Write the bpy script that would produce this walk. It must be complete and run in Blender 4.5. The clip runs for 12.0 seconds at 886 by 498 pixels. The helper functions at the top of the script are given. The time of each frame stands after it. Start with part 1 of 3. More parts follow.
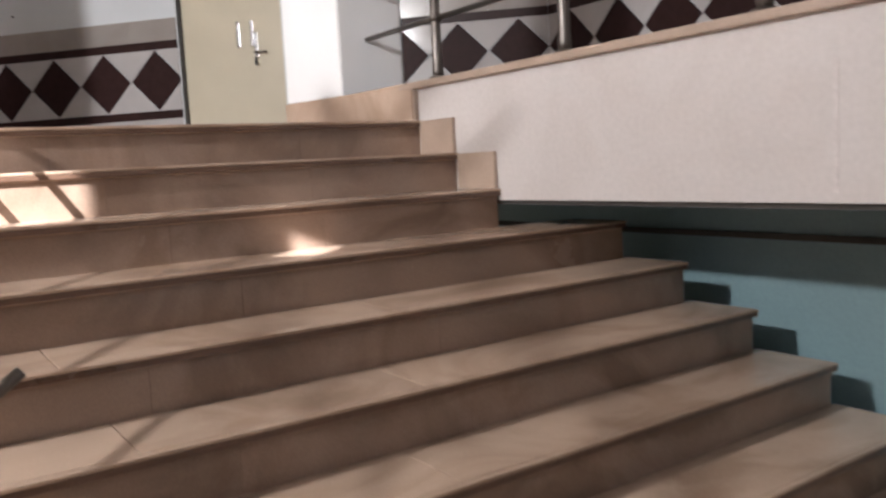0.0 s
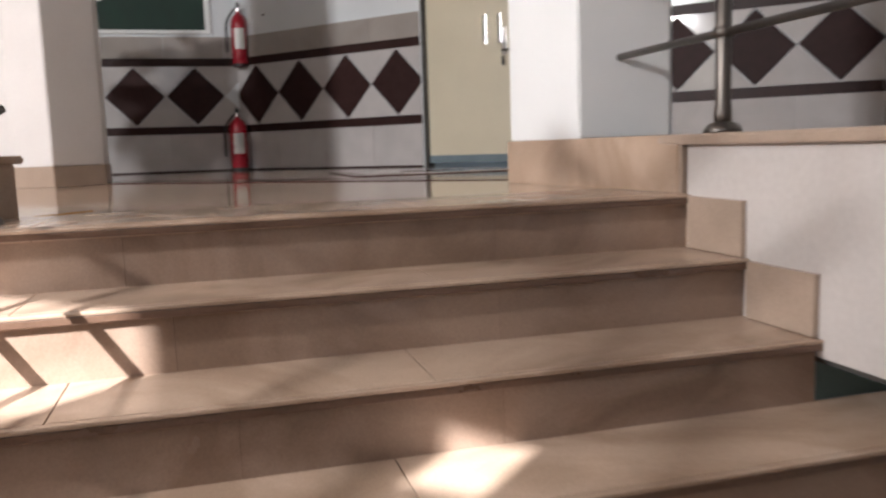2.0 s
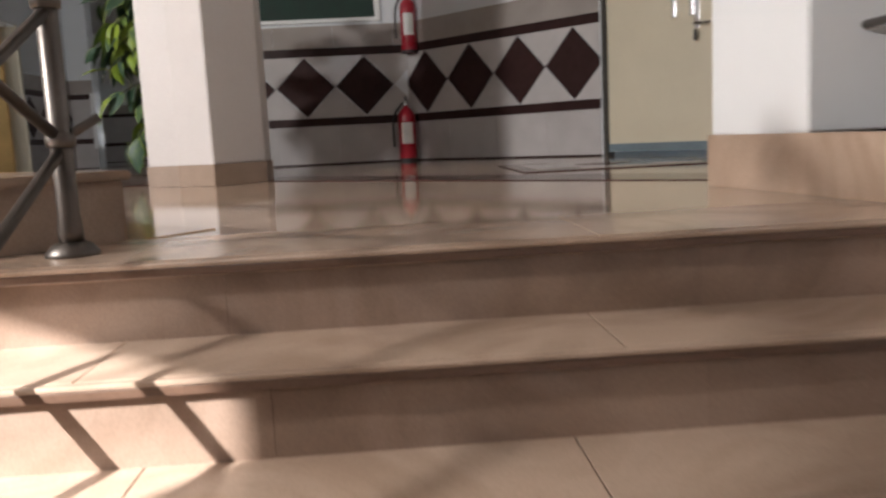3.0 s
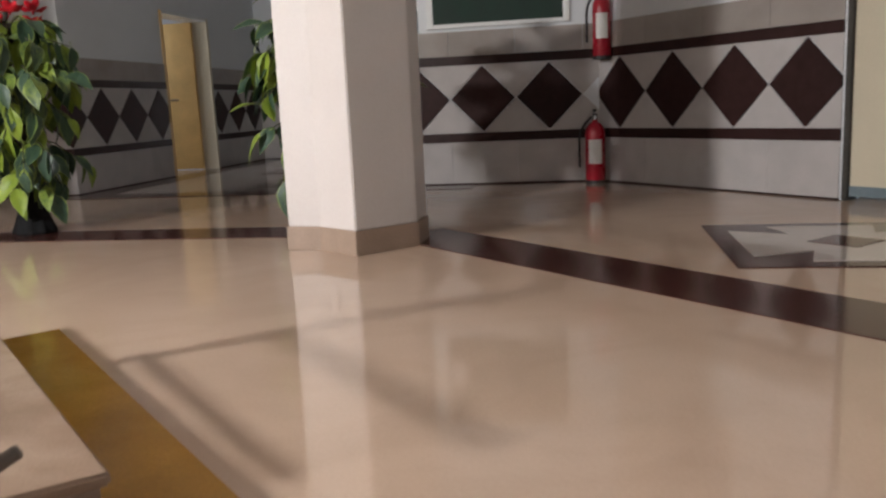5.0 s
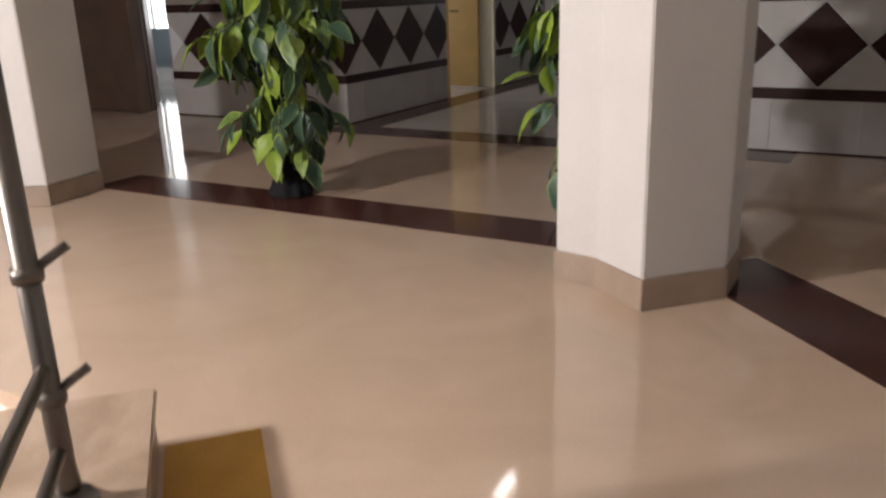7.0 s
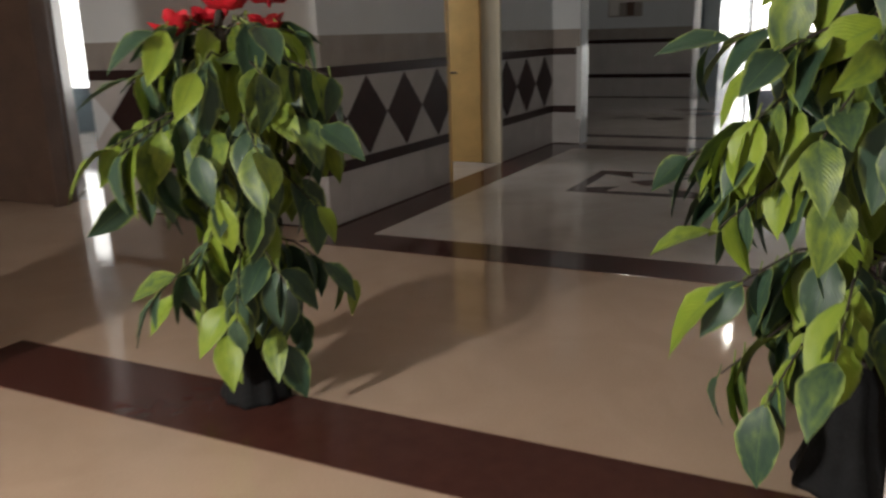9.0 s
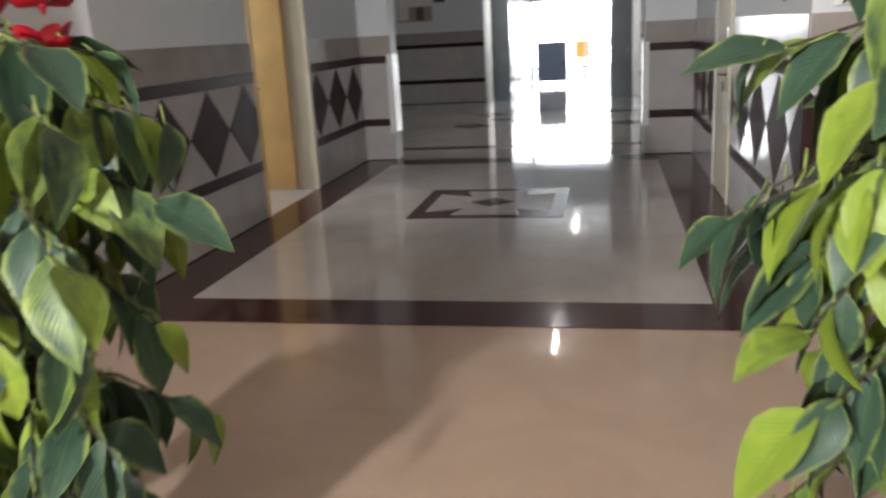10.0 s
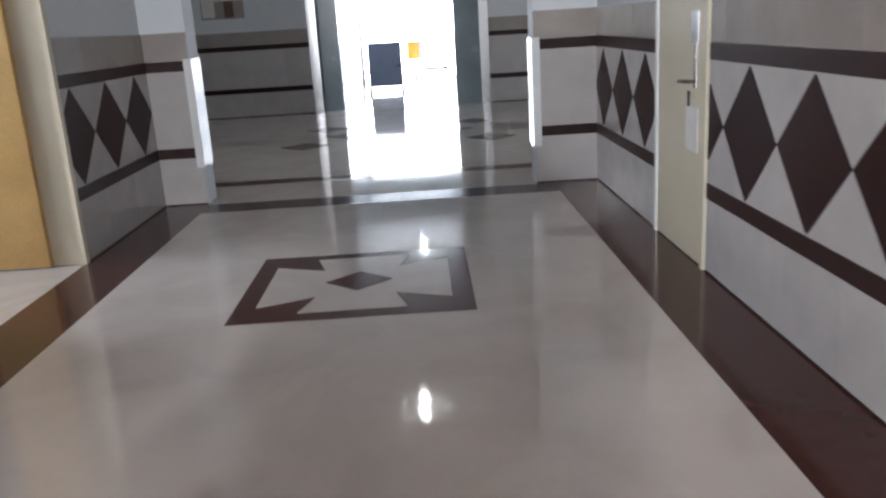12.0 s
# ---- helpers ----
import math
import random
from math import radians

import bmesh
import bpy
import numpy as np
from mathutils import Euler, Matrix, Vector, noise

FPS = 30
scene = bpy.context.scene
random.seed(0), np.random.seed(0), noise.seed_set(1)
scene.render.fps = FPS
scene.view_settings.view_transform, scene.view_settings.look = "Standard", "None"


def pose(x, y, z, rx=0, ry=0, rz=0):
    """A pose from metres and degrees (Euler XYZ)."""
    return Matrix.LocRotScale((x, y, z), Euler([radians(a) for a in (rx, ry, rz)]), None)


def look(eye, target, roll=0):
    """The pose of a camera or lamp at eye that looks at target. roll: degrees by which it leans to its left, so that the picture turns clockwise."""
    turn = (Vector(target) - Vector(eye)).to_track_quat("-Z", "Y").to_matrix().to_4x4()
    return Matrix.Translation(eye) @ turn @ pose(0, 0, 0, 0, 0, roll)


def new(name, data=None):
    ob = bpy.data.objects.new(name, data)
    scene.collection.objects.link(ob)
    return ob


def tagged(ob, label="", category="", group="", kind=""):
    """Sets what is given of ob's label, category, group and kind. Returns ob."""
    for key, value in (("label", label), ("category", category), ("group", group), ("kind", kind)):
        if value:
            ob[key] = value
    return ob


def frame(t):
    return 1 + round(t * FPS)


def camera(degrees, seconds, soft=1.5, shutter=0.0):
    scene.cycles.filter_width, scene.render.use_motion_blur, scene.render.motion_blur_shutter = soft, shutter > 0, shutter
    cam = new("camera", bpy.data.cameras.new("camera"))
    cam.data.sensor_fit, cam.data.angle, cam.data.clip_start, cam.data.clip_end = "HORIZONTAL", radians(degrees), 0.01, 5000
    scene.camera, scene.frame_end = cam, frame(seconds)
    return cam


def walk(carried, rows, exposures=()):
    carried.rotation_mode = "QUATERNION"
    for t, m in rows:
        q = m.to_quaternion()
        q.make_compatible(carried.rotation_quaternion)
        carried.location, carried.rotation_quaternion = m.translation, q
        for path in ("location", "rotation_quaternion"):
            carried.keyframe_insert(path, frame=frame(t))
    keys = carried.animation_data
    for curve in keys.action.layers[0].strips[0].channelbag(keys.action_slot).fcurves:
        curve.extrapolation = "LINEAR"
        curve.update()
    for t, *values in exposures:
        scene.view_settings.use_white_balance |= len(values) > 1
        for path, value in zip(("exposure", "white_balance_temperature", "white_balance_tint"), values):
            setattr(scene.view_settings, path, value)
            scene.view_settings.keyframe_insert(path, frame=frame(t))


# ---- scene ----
cam = camera(56.8, 12.0, soft=2.4, shutter=0.5)
PATH = [
    (0, (-2.255, -3.443, -0.214), (-1.132, -1.802, -0.423), -3.1),
    (0.5, (-2.141, -3.23, -0.116), (-1.118, -1.521, -0.303), -2.5),
    (1, (-1.973, -2.982, -0.033), (-1.063, -1.21, -0.207), -2.2),
    (1.5, (-1.687, -2.649, 0.089), (-0.941, -0.803, -0.101), -2.3),
    (2, (-1.462, -2.315, 0.173), (-0.929, -0.402, -0.073), -1.9),
    (2.5, (-1.31, -2.059, 0.172), (-1.032, -0.095, -0.085), -3.1),
    (3, (-1.324, -1.767, 0.235), (-1.213, 0.212, -0.037), -2.9),
    (3.5, (-1.205, -1.505, 0.38), (-1.286, 0.469, 0.064), -2.6),
    (5.5, (-1.193, -0.542, 0.899), (-1.652, 1.366, 0.514), -2.6),
    (6, (-1.256, -0.309, 0.996), (-1.886, 1.53, 0.525), -2.6),
    (6.5, (-1.348, 0.05, 1.059), (-2.191, 1.767, 0.475), -2.7),
    (7, (-1.566, 0.287, 1.274), (-2.516, 1.941, 0.671), -1.8),
    (8.8, (-2.832, 1.845, 1.392), (-3.768, 3.539, 0.886), -2.2),
    (9, (-2.99, 1.993, 1.405), (-3.865, 3.719, 0.9), -1.8),
    (9.2, (-3.148, 2.107, 1.402), (-3.945, 3.873, 0.907), -1.8),
    (9.5, (-3.374, 2.326, 1.42), (-4.006, 4.156, 0.917), -2.3),
    (10, (-3.717, 2.795, 1.437), (-4.106, 4.689, 0.925), -3.1),
    (10.5, (-3.977, 3.26, 1.383), (-4.126, 5.184, 0.857), -2.6),
    (11, (-4.095, 3.959, 1.394), (-4.124, 5.888, 0.864), -3.2),
    (11.5, (-4.16, 4.588, 1.368), (-4.149, 6.519, 0.848), -3.1),
    (12, (-4.244, 5.205, 1.375), (-4.217, 7.133, 0.845), -3.5),
]
walk(cam, [(t, look(eye, target, roll)) for t, eye, target, roll in PATH],
     exposures=[(0, 2.06, 6150, 12), (1, 2.02, 6200, 12), (2, 1.88, 6200, 11), (3, 1.62, 6350, 11), (3.5, 1.58, 6500, 11), (5.5, 1.7, 6350, 11), (7, 1.6, 6500, 11), (8.8, 1.55, 6800, 9), (9.5, 1.92, 6800, 9), (10, 2.5, 6350, 9), (10.5, 2.85, 6150, 10), (12, 2.9, 5850, 10)])

# ---- light and sky ----
SUN_WAY = Vector((0.7, 0.7, -0.62)).normalized()
world = bpy.data.worlds.new("world")
scene.world = world
world.use_nodes = True
wn = world.node_tree.nodes
sky = wn.new("ShaderNodeTexSky")
sky.sky_type, sky.sun_disc = "NISHITA", False
sky.sun_elevation, sky.sun_rotation = radians(32), radians(225)
wn["Background"].inputs["Strength"].default_value = 0.055
world.node_tree.links.new(sky.outputs["Color"], wn["Background"].inputs["Color"])
sun = new("sun", bpy.data.lights.new("sun", "SUN"))
sun.data.energy, sun.data.angle, sun.data.color = 5.0, radians(0.6), (1.0, 0.985, 0.965)
sun.matrix_world = look((0, 0, 20), Vector((0, 0, 20)) + SUN_WAY)


def daylight_area(name, eye, target, w, h, watts, color=(0.93, 0.96, 1.0)):
    """Area lamp of daylight, at a window or door opening or added as fill."""
    lamp = new(name, bpy.data.lights.new(name, "AREA"))
    lamp.data.shape, lamp.data.size, lamp.data.size_y = "RECTANGLE", w, h
    lamp.data.energy, lamp.data.color = watts, color
    lamp.matrix_world = look(eye, target)
    return lamp


# unseen diagonal outer wall of the stairwell: x + y = -7.86, s along (0.707, -0.707)
def well(s, z, off=0.0):
    return Vector((-3.93 + s * 0.7071 + off * 0.7071, -3.93 - s * 0.7071 + off * 0.7071, z))


daylight_area("daylight_lamp", well(-3.5, 2.55, 0.25), well(-3.3, 0.6, 4.4), 0.40, 0.24, 100, (1.0, 0.97, 0.93))
# weak fill added before blank stairwell wall, no window behind it
daylight_area("daylight_lamp", well(1.4, 2.2, 0.3), well(1.0, 1.6, 5.0), 2.0, 1.2, 5)
daylight_area("daylight_door", (-4.6, 24.6, 1.1), (-4.6, 12.0, 0.9), 1.9, 1.8, 18)
# fill added in the windowless side room to brighten the ochre door
daylight_area("daylight_lamp", (-8.3, 9.9, 1.7), (-6.8, 10.1, 1.0), 1.2, 1.2, 7)

# ---- materials ----
def mat_new(name):
    m = bpy.data.materials.new(name)
    m.use_nodes = True
    nt = m.node_tree
    return m, nt, nt.nodes["Principled BSDF"]


def surface(name, base, rough=0.5, vary=0.12, scale=6.0, fine=60.0, bump=0.15, metal=0.0, piece=0.0, spec=0.5, veins=0.0, rough_var=0.08):
    """A procedural surface: blotches at one scale, grain at a finer one, relief, and a tint for each piece."""
    m, nt, bsdf = mat_new(name)
    N, L = nt.nodes, nt.links
    geo = N.new("ShaderNodeNewGeometry")
    big, small = N.new("ShaderNodeTexNoise"), N.new("ShaderNodeTexNoise")
    for tex, sc, det in ((big, scale, 5.0), (small, fine, 3.0)):
        tex.inputs["Scale"].default_value, tex.inputs["Detail"].default_value = sc, det
        L.new(geo.outputs["Position"], tex.inputs["Vector"])
    ramp = N.new("ShaderNodeValToRGB")
    lo = [c * (1 - vary) for c in base]
    hi = [min(1.0, c * (1 + vary)) for c in base]
    ramp.color_ramp.elements[0].position, ramp.color_ramp.elements[1].position = 0.3, 0.7
    ramp.color_ramp.elements[0].color, ramp.color_ramp.elements[1].color = (*lo, 1), (*hi, 1)
    L.new(big.outputs["Fac"], ramp.inputs["Fac"])
    mix = N.new("ShaderNodeMix")
    mix.data_type, mix.blend_type = "RGBA", "OVERLAY"
    mix.inputs["Factor"].default_value = vary * 1.6
    L.new(ramp.outputs["Color"], mix.inputs["A"])
    L.new(small.outputs["Fac"], mix.inputs["B"])
    color = mix.outputs["Result"]
    if veins:
        wave = N.new("ShaderNodeTexNoise")
        wave.inputs["Scale"].default_value, wave.inputs["Detail"].default_value, wave.inputs["Distortion"].default_value = 1.6, 8.0, 1.8
        L.new(geo.outputs["Position"], wave.inputs["Vector"])
        vr = N.new("ShaderNodeValToRGB")
        vr.color_ramp.elements[0].position, vr.color_ramp.elements[1].position = 0.42, 0.6
        L.new(wave.outputs["Fac"], vr.inputs["Fac"])
        vm = N.new("ShaderNodeMix")
        vm.data_type, vm.blend_type = "RGBA", "MULTIPLY"
        vm.inputs["B"].default_value = (1 - veins, 1 - veins * 1.15, 1 - veins * 1.3, 1)
        L.new(vr.outputs["Color"], vm.inputs["Factor"])
        L.new(color, vm.inputs["A"])
        color = vm.outputs["Result"]
    if piece:
        info, hsv = N.new("ShaderNodeObjectInfo"), N.new("ShaderNodeHueSaturation")
        rng = N.new("ShaderNodeMapRange")
        rng.inputs["To Min"].default_value, rng.inputs["To Max"].default_value = 1 - piece, 1 + piece
        L.new(info.outputs["Random"], rng.inputs["Value"])
        L.new(rng.outputs["Result"], hsv.inputs["Value"])
        L.new(color, hsv.inputs["Color"])
        color = hsv.outputs["Color"]
    L.new(color, bsdf.inputs["Base Color"])
    rr = N.new("ShaderNodeMapRange")
    rr.inputs["To Min"].default_value, rr.inputs["To Max"].default_value = max(0.02, rough - rough_var), min(1.0, rough + rough_var)
    L.new(big.outputs["Fac"], rr.inputs["Value"])
    L.new(rr.outputs["Result"], bsdf.inputs["Roughness"])
    bsdf.inputs["Metallic"].default_value = metal
    bsdf.inputs["Specular IOR Level"].default_value = spec
    if bump:
        b = N.new("ShaderNodeBump")
        b.inputs["Strength"].default_value, b.inputs["Distance"].default_value = bump, 0.004
        L.new(small.outputs["Fac"], b.inputs["Height"])
        L.new(b.outputs["Normal"], bsdf.inputs["Normal"])
    return m


FLOOR = surface("polished_floor", (0.53, 0.39, 0.295), 0.055, 0.05, 0.9, 90, 0.02, veins=0.045, rough_var=0.015)
CORR = surface("polished_terrazzo", (0.55, 0.495, 0.46), 0.05, 0.05, 0.8, 140, 0.02, veins=0.06, rough_var=0.015)
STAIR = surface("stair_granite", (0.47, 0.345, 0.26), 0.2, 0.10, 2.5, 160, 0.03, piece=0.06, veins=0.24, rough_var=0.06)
# tread granite scaled darker: shade of the upright faces put into the colour
SHADED_GRANITE = surface("shaded_granite", (0.33, 0.235, 0.18), 0.24, 0.10, 2.5, 160, 0.03, piece=0.07, veins=0.28)
# dark colour carries the shade line below each tread edge
SHADED_NOSE = surface("shaded_nosing", (0.13, 0.075, 0.05), 0.3, 0.15, 5, 120, 0.05)
SKIRT = surface("skirting_granite", (0.36, 0.27, 0.21), 0.42, 0.12, 5, 140, 0.03, piece=0.06)
BAND = surface("maroon_granite", (0.066, 0.024, 0.019), 0.13, 0.10, 12, 220, 0.0, piece=0.12, spec=0.3, rough_var=0.0)
DIAMOND = surface("brown_tile", (0.034, 0.0155, 0.0148), 0.5, 0.18, 14, 200, 0.03, piece=0.15, spec=0.14)
BORDER = surface("maroon_border_tile", (0.033, 0.0145, 0.0135), 0.42, 0.2, 12, 200, 0.02, piece=0.1, spec=0.2)
LIGHT = surface("pale_tile", (0.50, 0.475, 0.47), 0.10, 0.06, 5, 160, 0.02, piece=0.04, veins=0.015)
TAUPE = surface("taupe_tile", (0.36, 0.325, 0.305), 0.2, 0.07, 4, 160, 0.02, piece=0.05, veins=0.06)
PAINT = surface("white_paint", (0.68, 0.71, 0.74), 0.6, 0.04, 1.2, 70, 0.12)
CREAM = surface("cream_paint", (0.66, 0.62, 0.60), 0.55, 0.05, 1.6, 60, 0.15)
PINK = surface("parapet_paint", (0.52, 0.475, 0.45), 0.6, 0.07, 1.1, 50, 0.2, veins=0.05)
TEAL = surface("teal_paint", (0.20, 0.30, 0.32), 0.5, 0.08, 1.5, 60, 0.12)
WHITEWALL = surface("bright_white_paint", (0.82, 0.82, 0.82), 0.6, 0.03, 1.5, 60, 0.12)
CEIL = surface("ceiling_paint", (0.8, 0.8, 0.79), 0.8, 0.03, 1.0, 40, 0.1)
# near-black: painted shade of the soffit, also dark trim and a door frame
DARK_SHADE_TRIM = surface("dark_shade_trim", (0.05, 0.045, 0.04), 0.8, 0.2, 4, 60, 0.2)
DOORC = surface("cream_door_laminate", (0.62, 0.56, 0.43), 0.38, 0.05, 2.0, 90, 0.04)
OCHRE = surface("ochre_wood", (0.64, 0.41, 0.15), 0.38, 0.14, 3.0, 90, 0.06)
# ochre tint of the kerb's shadow, put into a floor colour
OCHRE_SHADOW = surface("ochre_floor_shadow", (0.47, 0.25, 0.05), 0.12, 0.12, 4.0, 120, 0.02, veins=0.1)
BROWN = surface("brown_wood", (0.12, 0.07, 0.05), 0.4, 0.2, 3.0, 70, 0.08)
STEEL = surface("stainless_steel", (0.17, 0.15, 0.135), 0.42, 0.08, 8, 200, 0.03, metal=1.0)
CHROME = surface("brushed_chrome", (0.75, 0.75, 0.76), 0.22, 0.06, 8, 200, 0.03, metal=1.0)
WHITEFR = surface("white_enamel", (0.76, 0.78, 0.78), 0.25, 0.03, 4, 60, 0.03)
GREEN = surface("green_board_felt", (0.006, 0.028, 0.019), 0.7, 0.2, 5, 180, 0.1)
RED = surface("red_enamel", (0.34, 0.010, 0.024), 0.28, 0.1, 6, 80, 0.02)
LABEL = surface("white_label", (0.72, 0.70, 0.68), 0.45, 0.06, 12, 90, 0.0)
BLACK = surface("black_rubber", (0.02, 0.02, 0.022), 0.55, 0.3, 20, 120, 0.2)
BARK = surface("dark_bark", (0.045, 0.035, 0.028), 0.85, 0.4, 25, 90, 0.8)
STAIN = surface("damp_stain", (0.53, 0.48, 0.455), 0.7, 0.15, 6, 60, 0.2)
FOOT = surface("black_plastic_foot", (0.012, 0.012, 0.013), 0.85, 0.3, 20, 90, 0.4, spec=0.2)
ORANGE = surface("orange_sign", (0.75, 0.35, 0.04), 0.5, 0.1, 6, 60, 0.0)
NAVY = surface("navy_panel", (0.03, 0.06, 0.12), 0.3, 0.15, 3, 60, 0.02)
SLATE = surface("slate_panel", (0.17, 0.22, 0.25), 0.25, 0.12, 2, 60, 0.02)
SHOWER = surface("pale_ground", (0.72, 0.70, 0.68), 0.6, 0.1, 1.5, 30, 0.2)
PETAL = surface("red_petal", (0.62, 0.012, 0.03), 0.5, 0.2, 20, 90, 0.1, piece=0.2)


def emitter(name, color, strength):
    m, nt, bsdf = mat_new(name)
    bsdf.inputs["Base Color"].default_value = (*color, 1)
    bsdf.inputs["Emission Color"].default_value = (*color, 1)
    bsdf.inputs["Emission Strength"].default_value = strength
    return m


TUBE = emitter("fluorescent_tube", (1.0, 0.97, 0.92), 48.0)
DIM_TUBE = emitter("dim_fluorescent_tube", (1.0, 0.97, 0.92), 17.0)
OUTSIDE = emitter("bright_outdoors", (1.0, 1.0, 1.0), 0.9)


def glass_mat():
    m, nt, bsdf = mat_new("clear_glass")
    bsdf.inputs["Base Color"].default_value = (0.95, 0.98, 0.98, 1)
    bsdf.inputs["Transmission Weight"].default_value = 1.0
    bsdf.inputs["Roughness"].default_value = 0.0
    bsdf.inputs["IOR"].default_value = 1.1
    return m


GLASS = glass_mat()


def leaf_mat():
    """Variegated leaf: lime or dark green body by chance, a paler uneven margin, a dark vein, fine side veins."""
    m, nt, bsdf = mat_new("variegated_leaf")
    N, L = nt.nodes, nt.links

    def calc(op, a, b=0.0, c=0.0):
        n = N.new("ShaderNodeMath")
        n.operation = op
        for k, v in enumerate((a, b, c)):
            if isinstance(v, float):
                n.inputs[k].default_value = v
            else:
                L.new(v, n.inputs[k])
        return n.outputs[0]

    def smooth(v, lo, hi):
        n = N.new("ShaderNodeMapRange")
        n.interpolation_type = "SMOOTHSTEP"
        n.inputs["From Min"].default_value, n.inputs["From Max"].default_value = lo, hi
        L.new(v, n.inputs["Value"])
        return n.outputs["Result"]

    def blend(fac, a, b):
        n = N.new("ShaderNodeMix")
        n.data_type = "RGBA"
        L.new(fac, n.inputs["Factor"])
        for key, v in (("A", a), ("B", b)):
            if isinstance(v, tuple):
                n.inputs[key].default_value = (*v, 1)
            else:
                L.new(v, n.inputs[key])
        return n.outputs["Result"]

    uv, sep, info = N.new("ShaderNodeUVMap"), N.new("ShaderNodeSeparateXYZ"), N.new("ShaderNodeObjectInfo")
    uv.uv_map = "UVMap"
    L.new(uv.outputs["UV"], sep.inputs["Vector"])
    ab = calc("ABSOLUTE", calc("SUBTRACT", sep.outputs["X"], 0.5))
    blot = N.new("ShaderNodeTexNoise")
    blot.inputs["Scale"].default_value, blot.inputs["Detail"].default_value = 5.0, 3.0
    shifted = N.new("ShaderNodeVectorMath")
    L.new(uv.outputs["UV"], shifted.inputs[0])
    L.new(info.outputs["Location"], shifted.inputs[1])
    L.new(shifted.outputs[0], blot.inputs["Vector"])
    chance = info.outputs["Random"]
    lime = smooth(calc("MULTIPLY_ADD", blot.outputs["Fac"], 0.35, chance), 0.66, 1.02)
    dark_body = blend(blot.outputs["Fac"], (0.026, 0.056, 0.042), (0.060, 0.112, 0.064))
    lime_body = blend(blot.outputs["Fac"], (0.15, 0.25, 0.028), (0.29, 0.37, 0.045))
    body = blend(lime, dark_body, lime_body)
    rim = smooth(calc("MULTIPLY_ADD", blot.outputs["Fac"], 0.34, ab), 0.54, 0.70)
    body = blend(calc("MULTIPLY", rim, 0.8), body, (0.28, 0.36, 0.09))
    vein = calc("SUBTRACT", 1.0, smooth(ab, 0.004, 0.022))
    body = blend(calc("MULTIPLY", vein, 0.55), body, (0.10, 0.17, 0.05))
    L.new(body, bsdf.inputs["Base Color"])
    wave, fold = N.new("ShaderNodeTexWave"), N.new("ShaderNodeCombineXYZ")
    wave.inputs["Scale"].default_value, wave.inputs["Distortion"].default_value = 5.0, 1.2
    L.new(calc("MULTIPLY_ADD", ab, -0.7, sep.outputs["Y"]), fold.inputs["X"])
    L.new(fold.outputs["Vector"], wave.inputs["Vector"])
    bmp = N.new("ShaderNodeBump")
    bmp.inputs["Strength"].default_value, bmp.inputs["Distance"].default_value = 0.14, 0.004
    L.new(wave.outputs["Fac"], bmp.inputs["Height"])
    L.new(bmp.outputs["Normal"], bsdf.inputs["Normal"])
    bsdf.inputs["Roughness"].default_value = 0.40
    bsdf.inputs["Specular IOR Level"].default_value = 0.35
    return m


LEAF = leaf_mat()

# ---- mesh helpers ----
def mesh_of(bm, mat, smooth=False):
    bmesh.ops.recalc_face_normals(bm, faces=bm.faces)
    me = bpy.data.meshes.new("mesh")
    bm.to_mesh(me)
    bm.free()
    me.materials.append(mat)
    if smooth:
        for p in me.polygons:
            p.use_smooth = True
    return me


def part(name, bm, mat, parent=None, label="", smooth=False):
    me = bm if isinstance(bm, bpy.types.Mesh) else mesh_of(bm, mat, smooth)
    ob = new(name, me)
    ob.parent = parent
    if label:
        ob["label"] = label
    return ob


def thing(name, label, category, at=(0, 0, 0), group="", kind=""):
    ob = new(name)
    ob.location = at
    ob.empty_display_size = 0.1
    return tagged(ob, label, category, group, kind)


def structure(name, bm, mat, label, category):
    ob = part(name, bm, mat)
    return tagged(ob, label, category, kind="structure")


def box(x0, y0, z0, x1, y1, z1, bevel=0.0, bm=None):
    own = bmesh.new()
    vs = bmesh.ops.create_cube(own, size=1.0)["verts"]
    for v in vs:
        v.co = Vector((x0 + (v.co.x + 0.5) * (x1 - x0), y0 + (v.co.y + 0.5) * (y1 - y0), z0 + (v.co.z + 0.5) * (z1 - z0)))
    if bevel:
        bmesh.ops.bevel(own, geom=own.edges[:], offset=bevel, segments=2, affect="EDGES", profile=0.6)
    if bm is None:
        return own
    me = bpy.data.meshes.new("t")
    own.to_mesh(me)
    own.free()
    bm.from_mesh(me)
    bpy.data.meshes.remove(me)
    return bm


def prism(pts, z0, z1, bevel=0.0):
    """Upright prism over a plan polygon."""
    bm = bmesh.new()
    lo = [bm.verts.new((x, y, z0)) for x, y in pts]
    hi = [bm.verts.new((x, y, z1)) for x, y in pts]
    bm.faces.new(lo[::-1])
    bm.faces.new(hi)
    n = len(pts)
    for i in range(n):
        bm.faces.new((lo[i], lo[(i + 1) % n], hi[(i + 1) % n], hi[i]))
    if bevel:
        bmesh.ops.bevel(bm, geom=bm.edges[:], offset=bevel, segments=2, affect="EDGES")
    return bm


def rod(a, b, r, sides=12, r2=None, bm=None):
    a, b = Vector(a), Vector(b)
    bm = bm or bmesh.new()
    m = Matrix.Translation((a + b) / 2) @ (b - a).to_track_quat("Z", "Y").to_matrix().to_4x4()
    bmesh.ops.create_cone(bm, cap_ends=True, segments=sides, radius1=r, radius2=r if r2 is None else r2, depth=(b - a).length, matrix=m)
    return bm


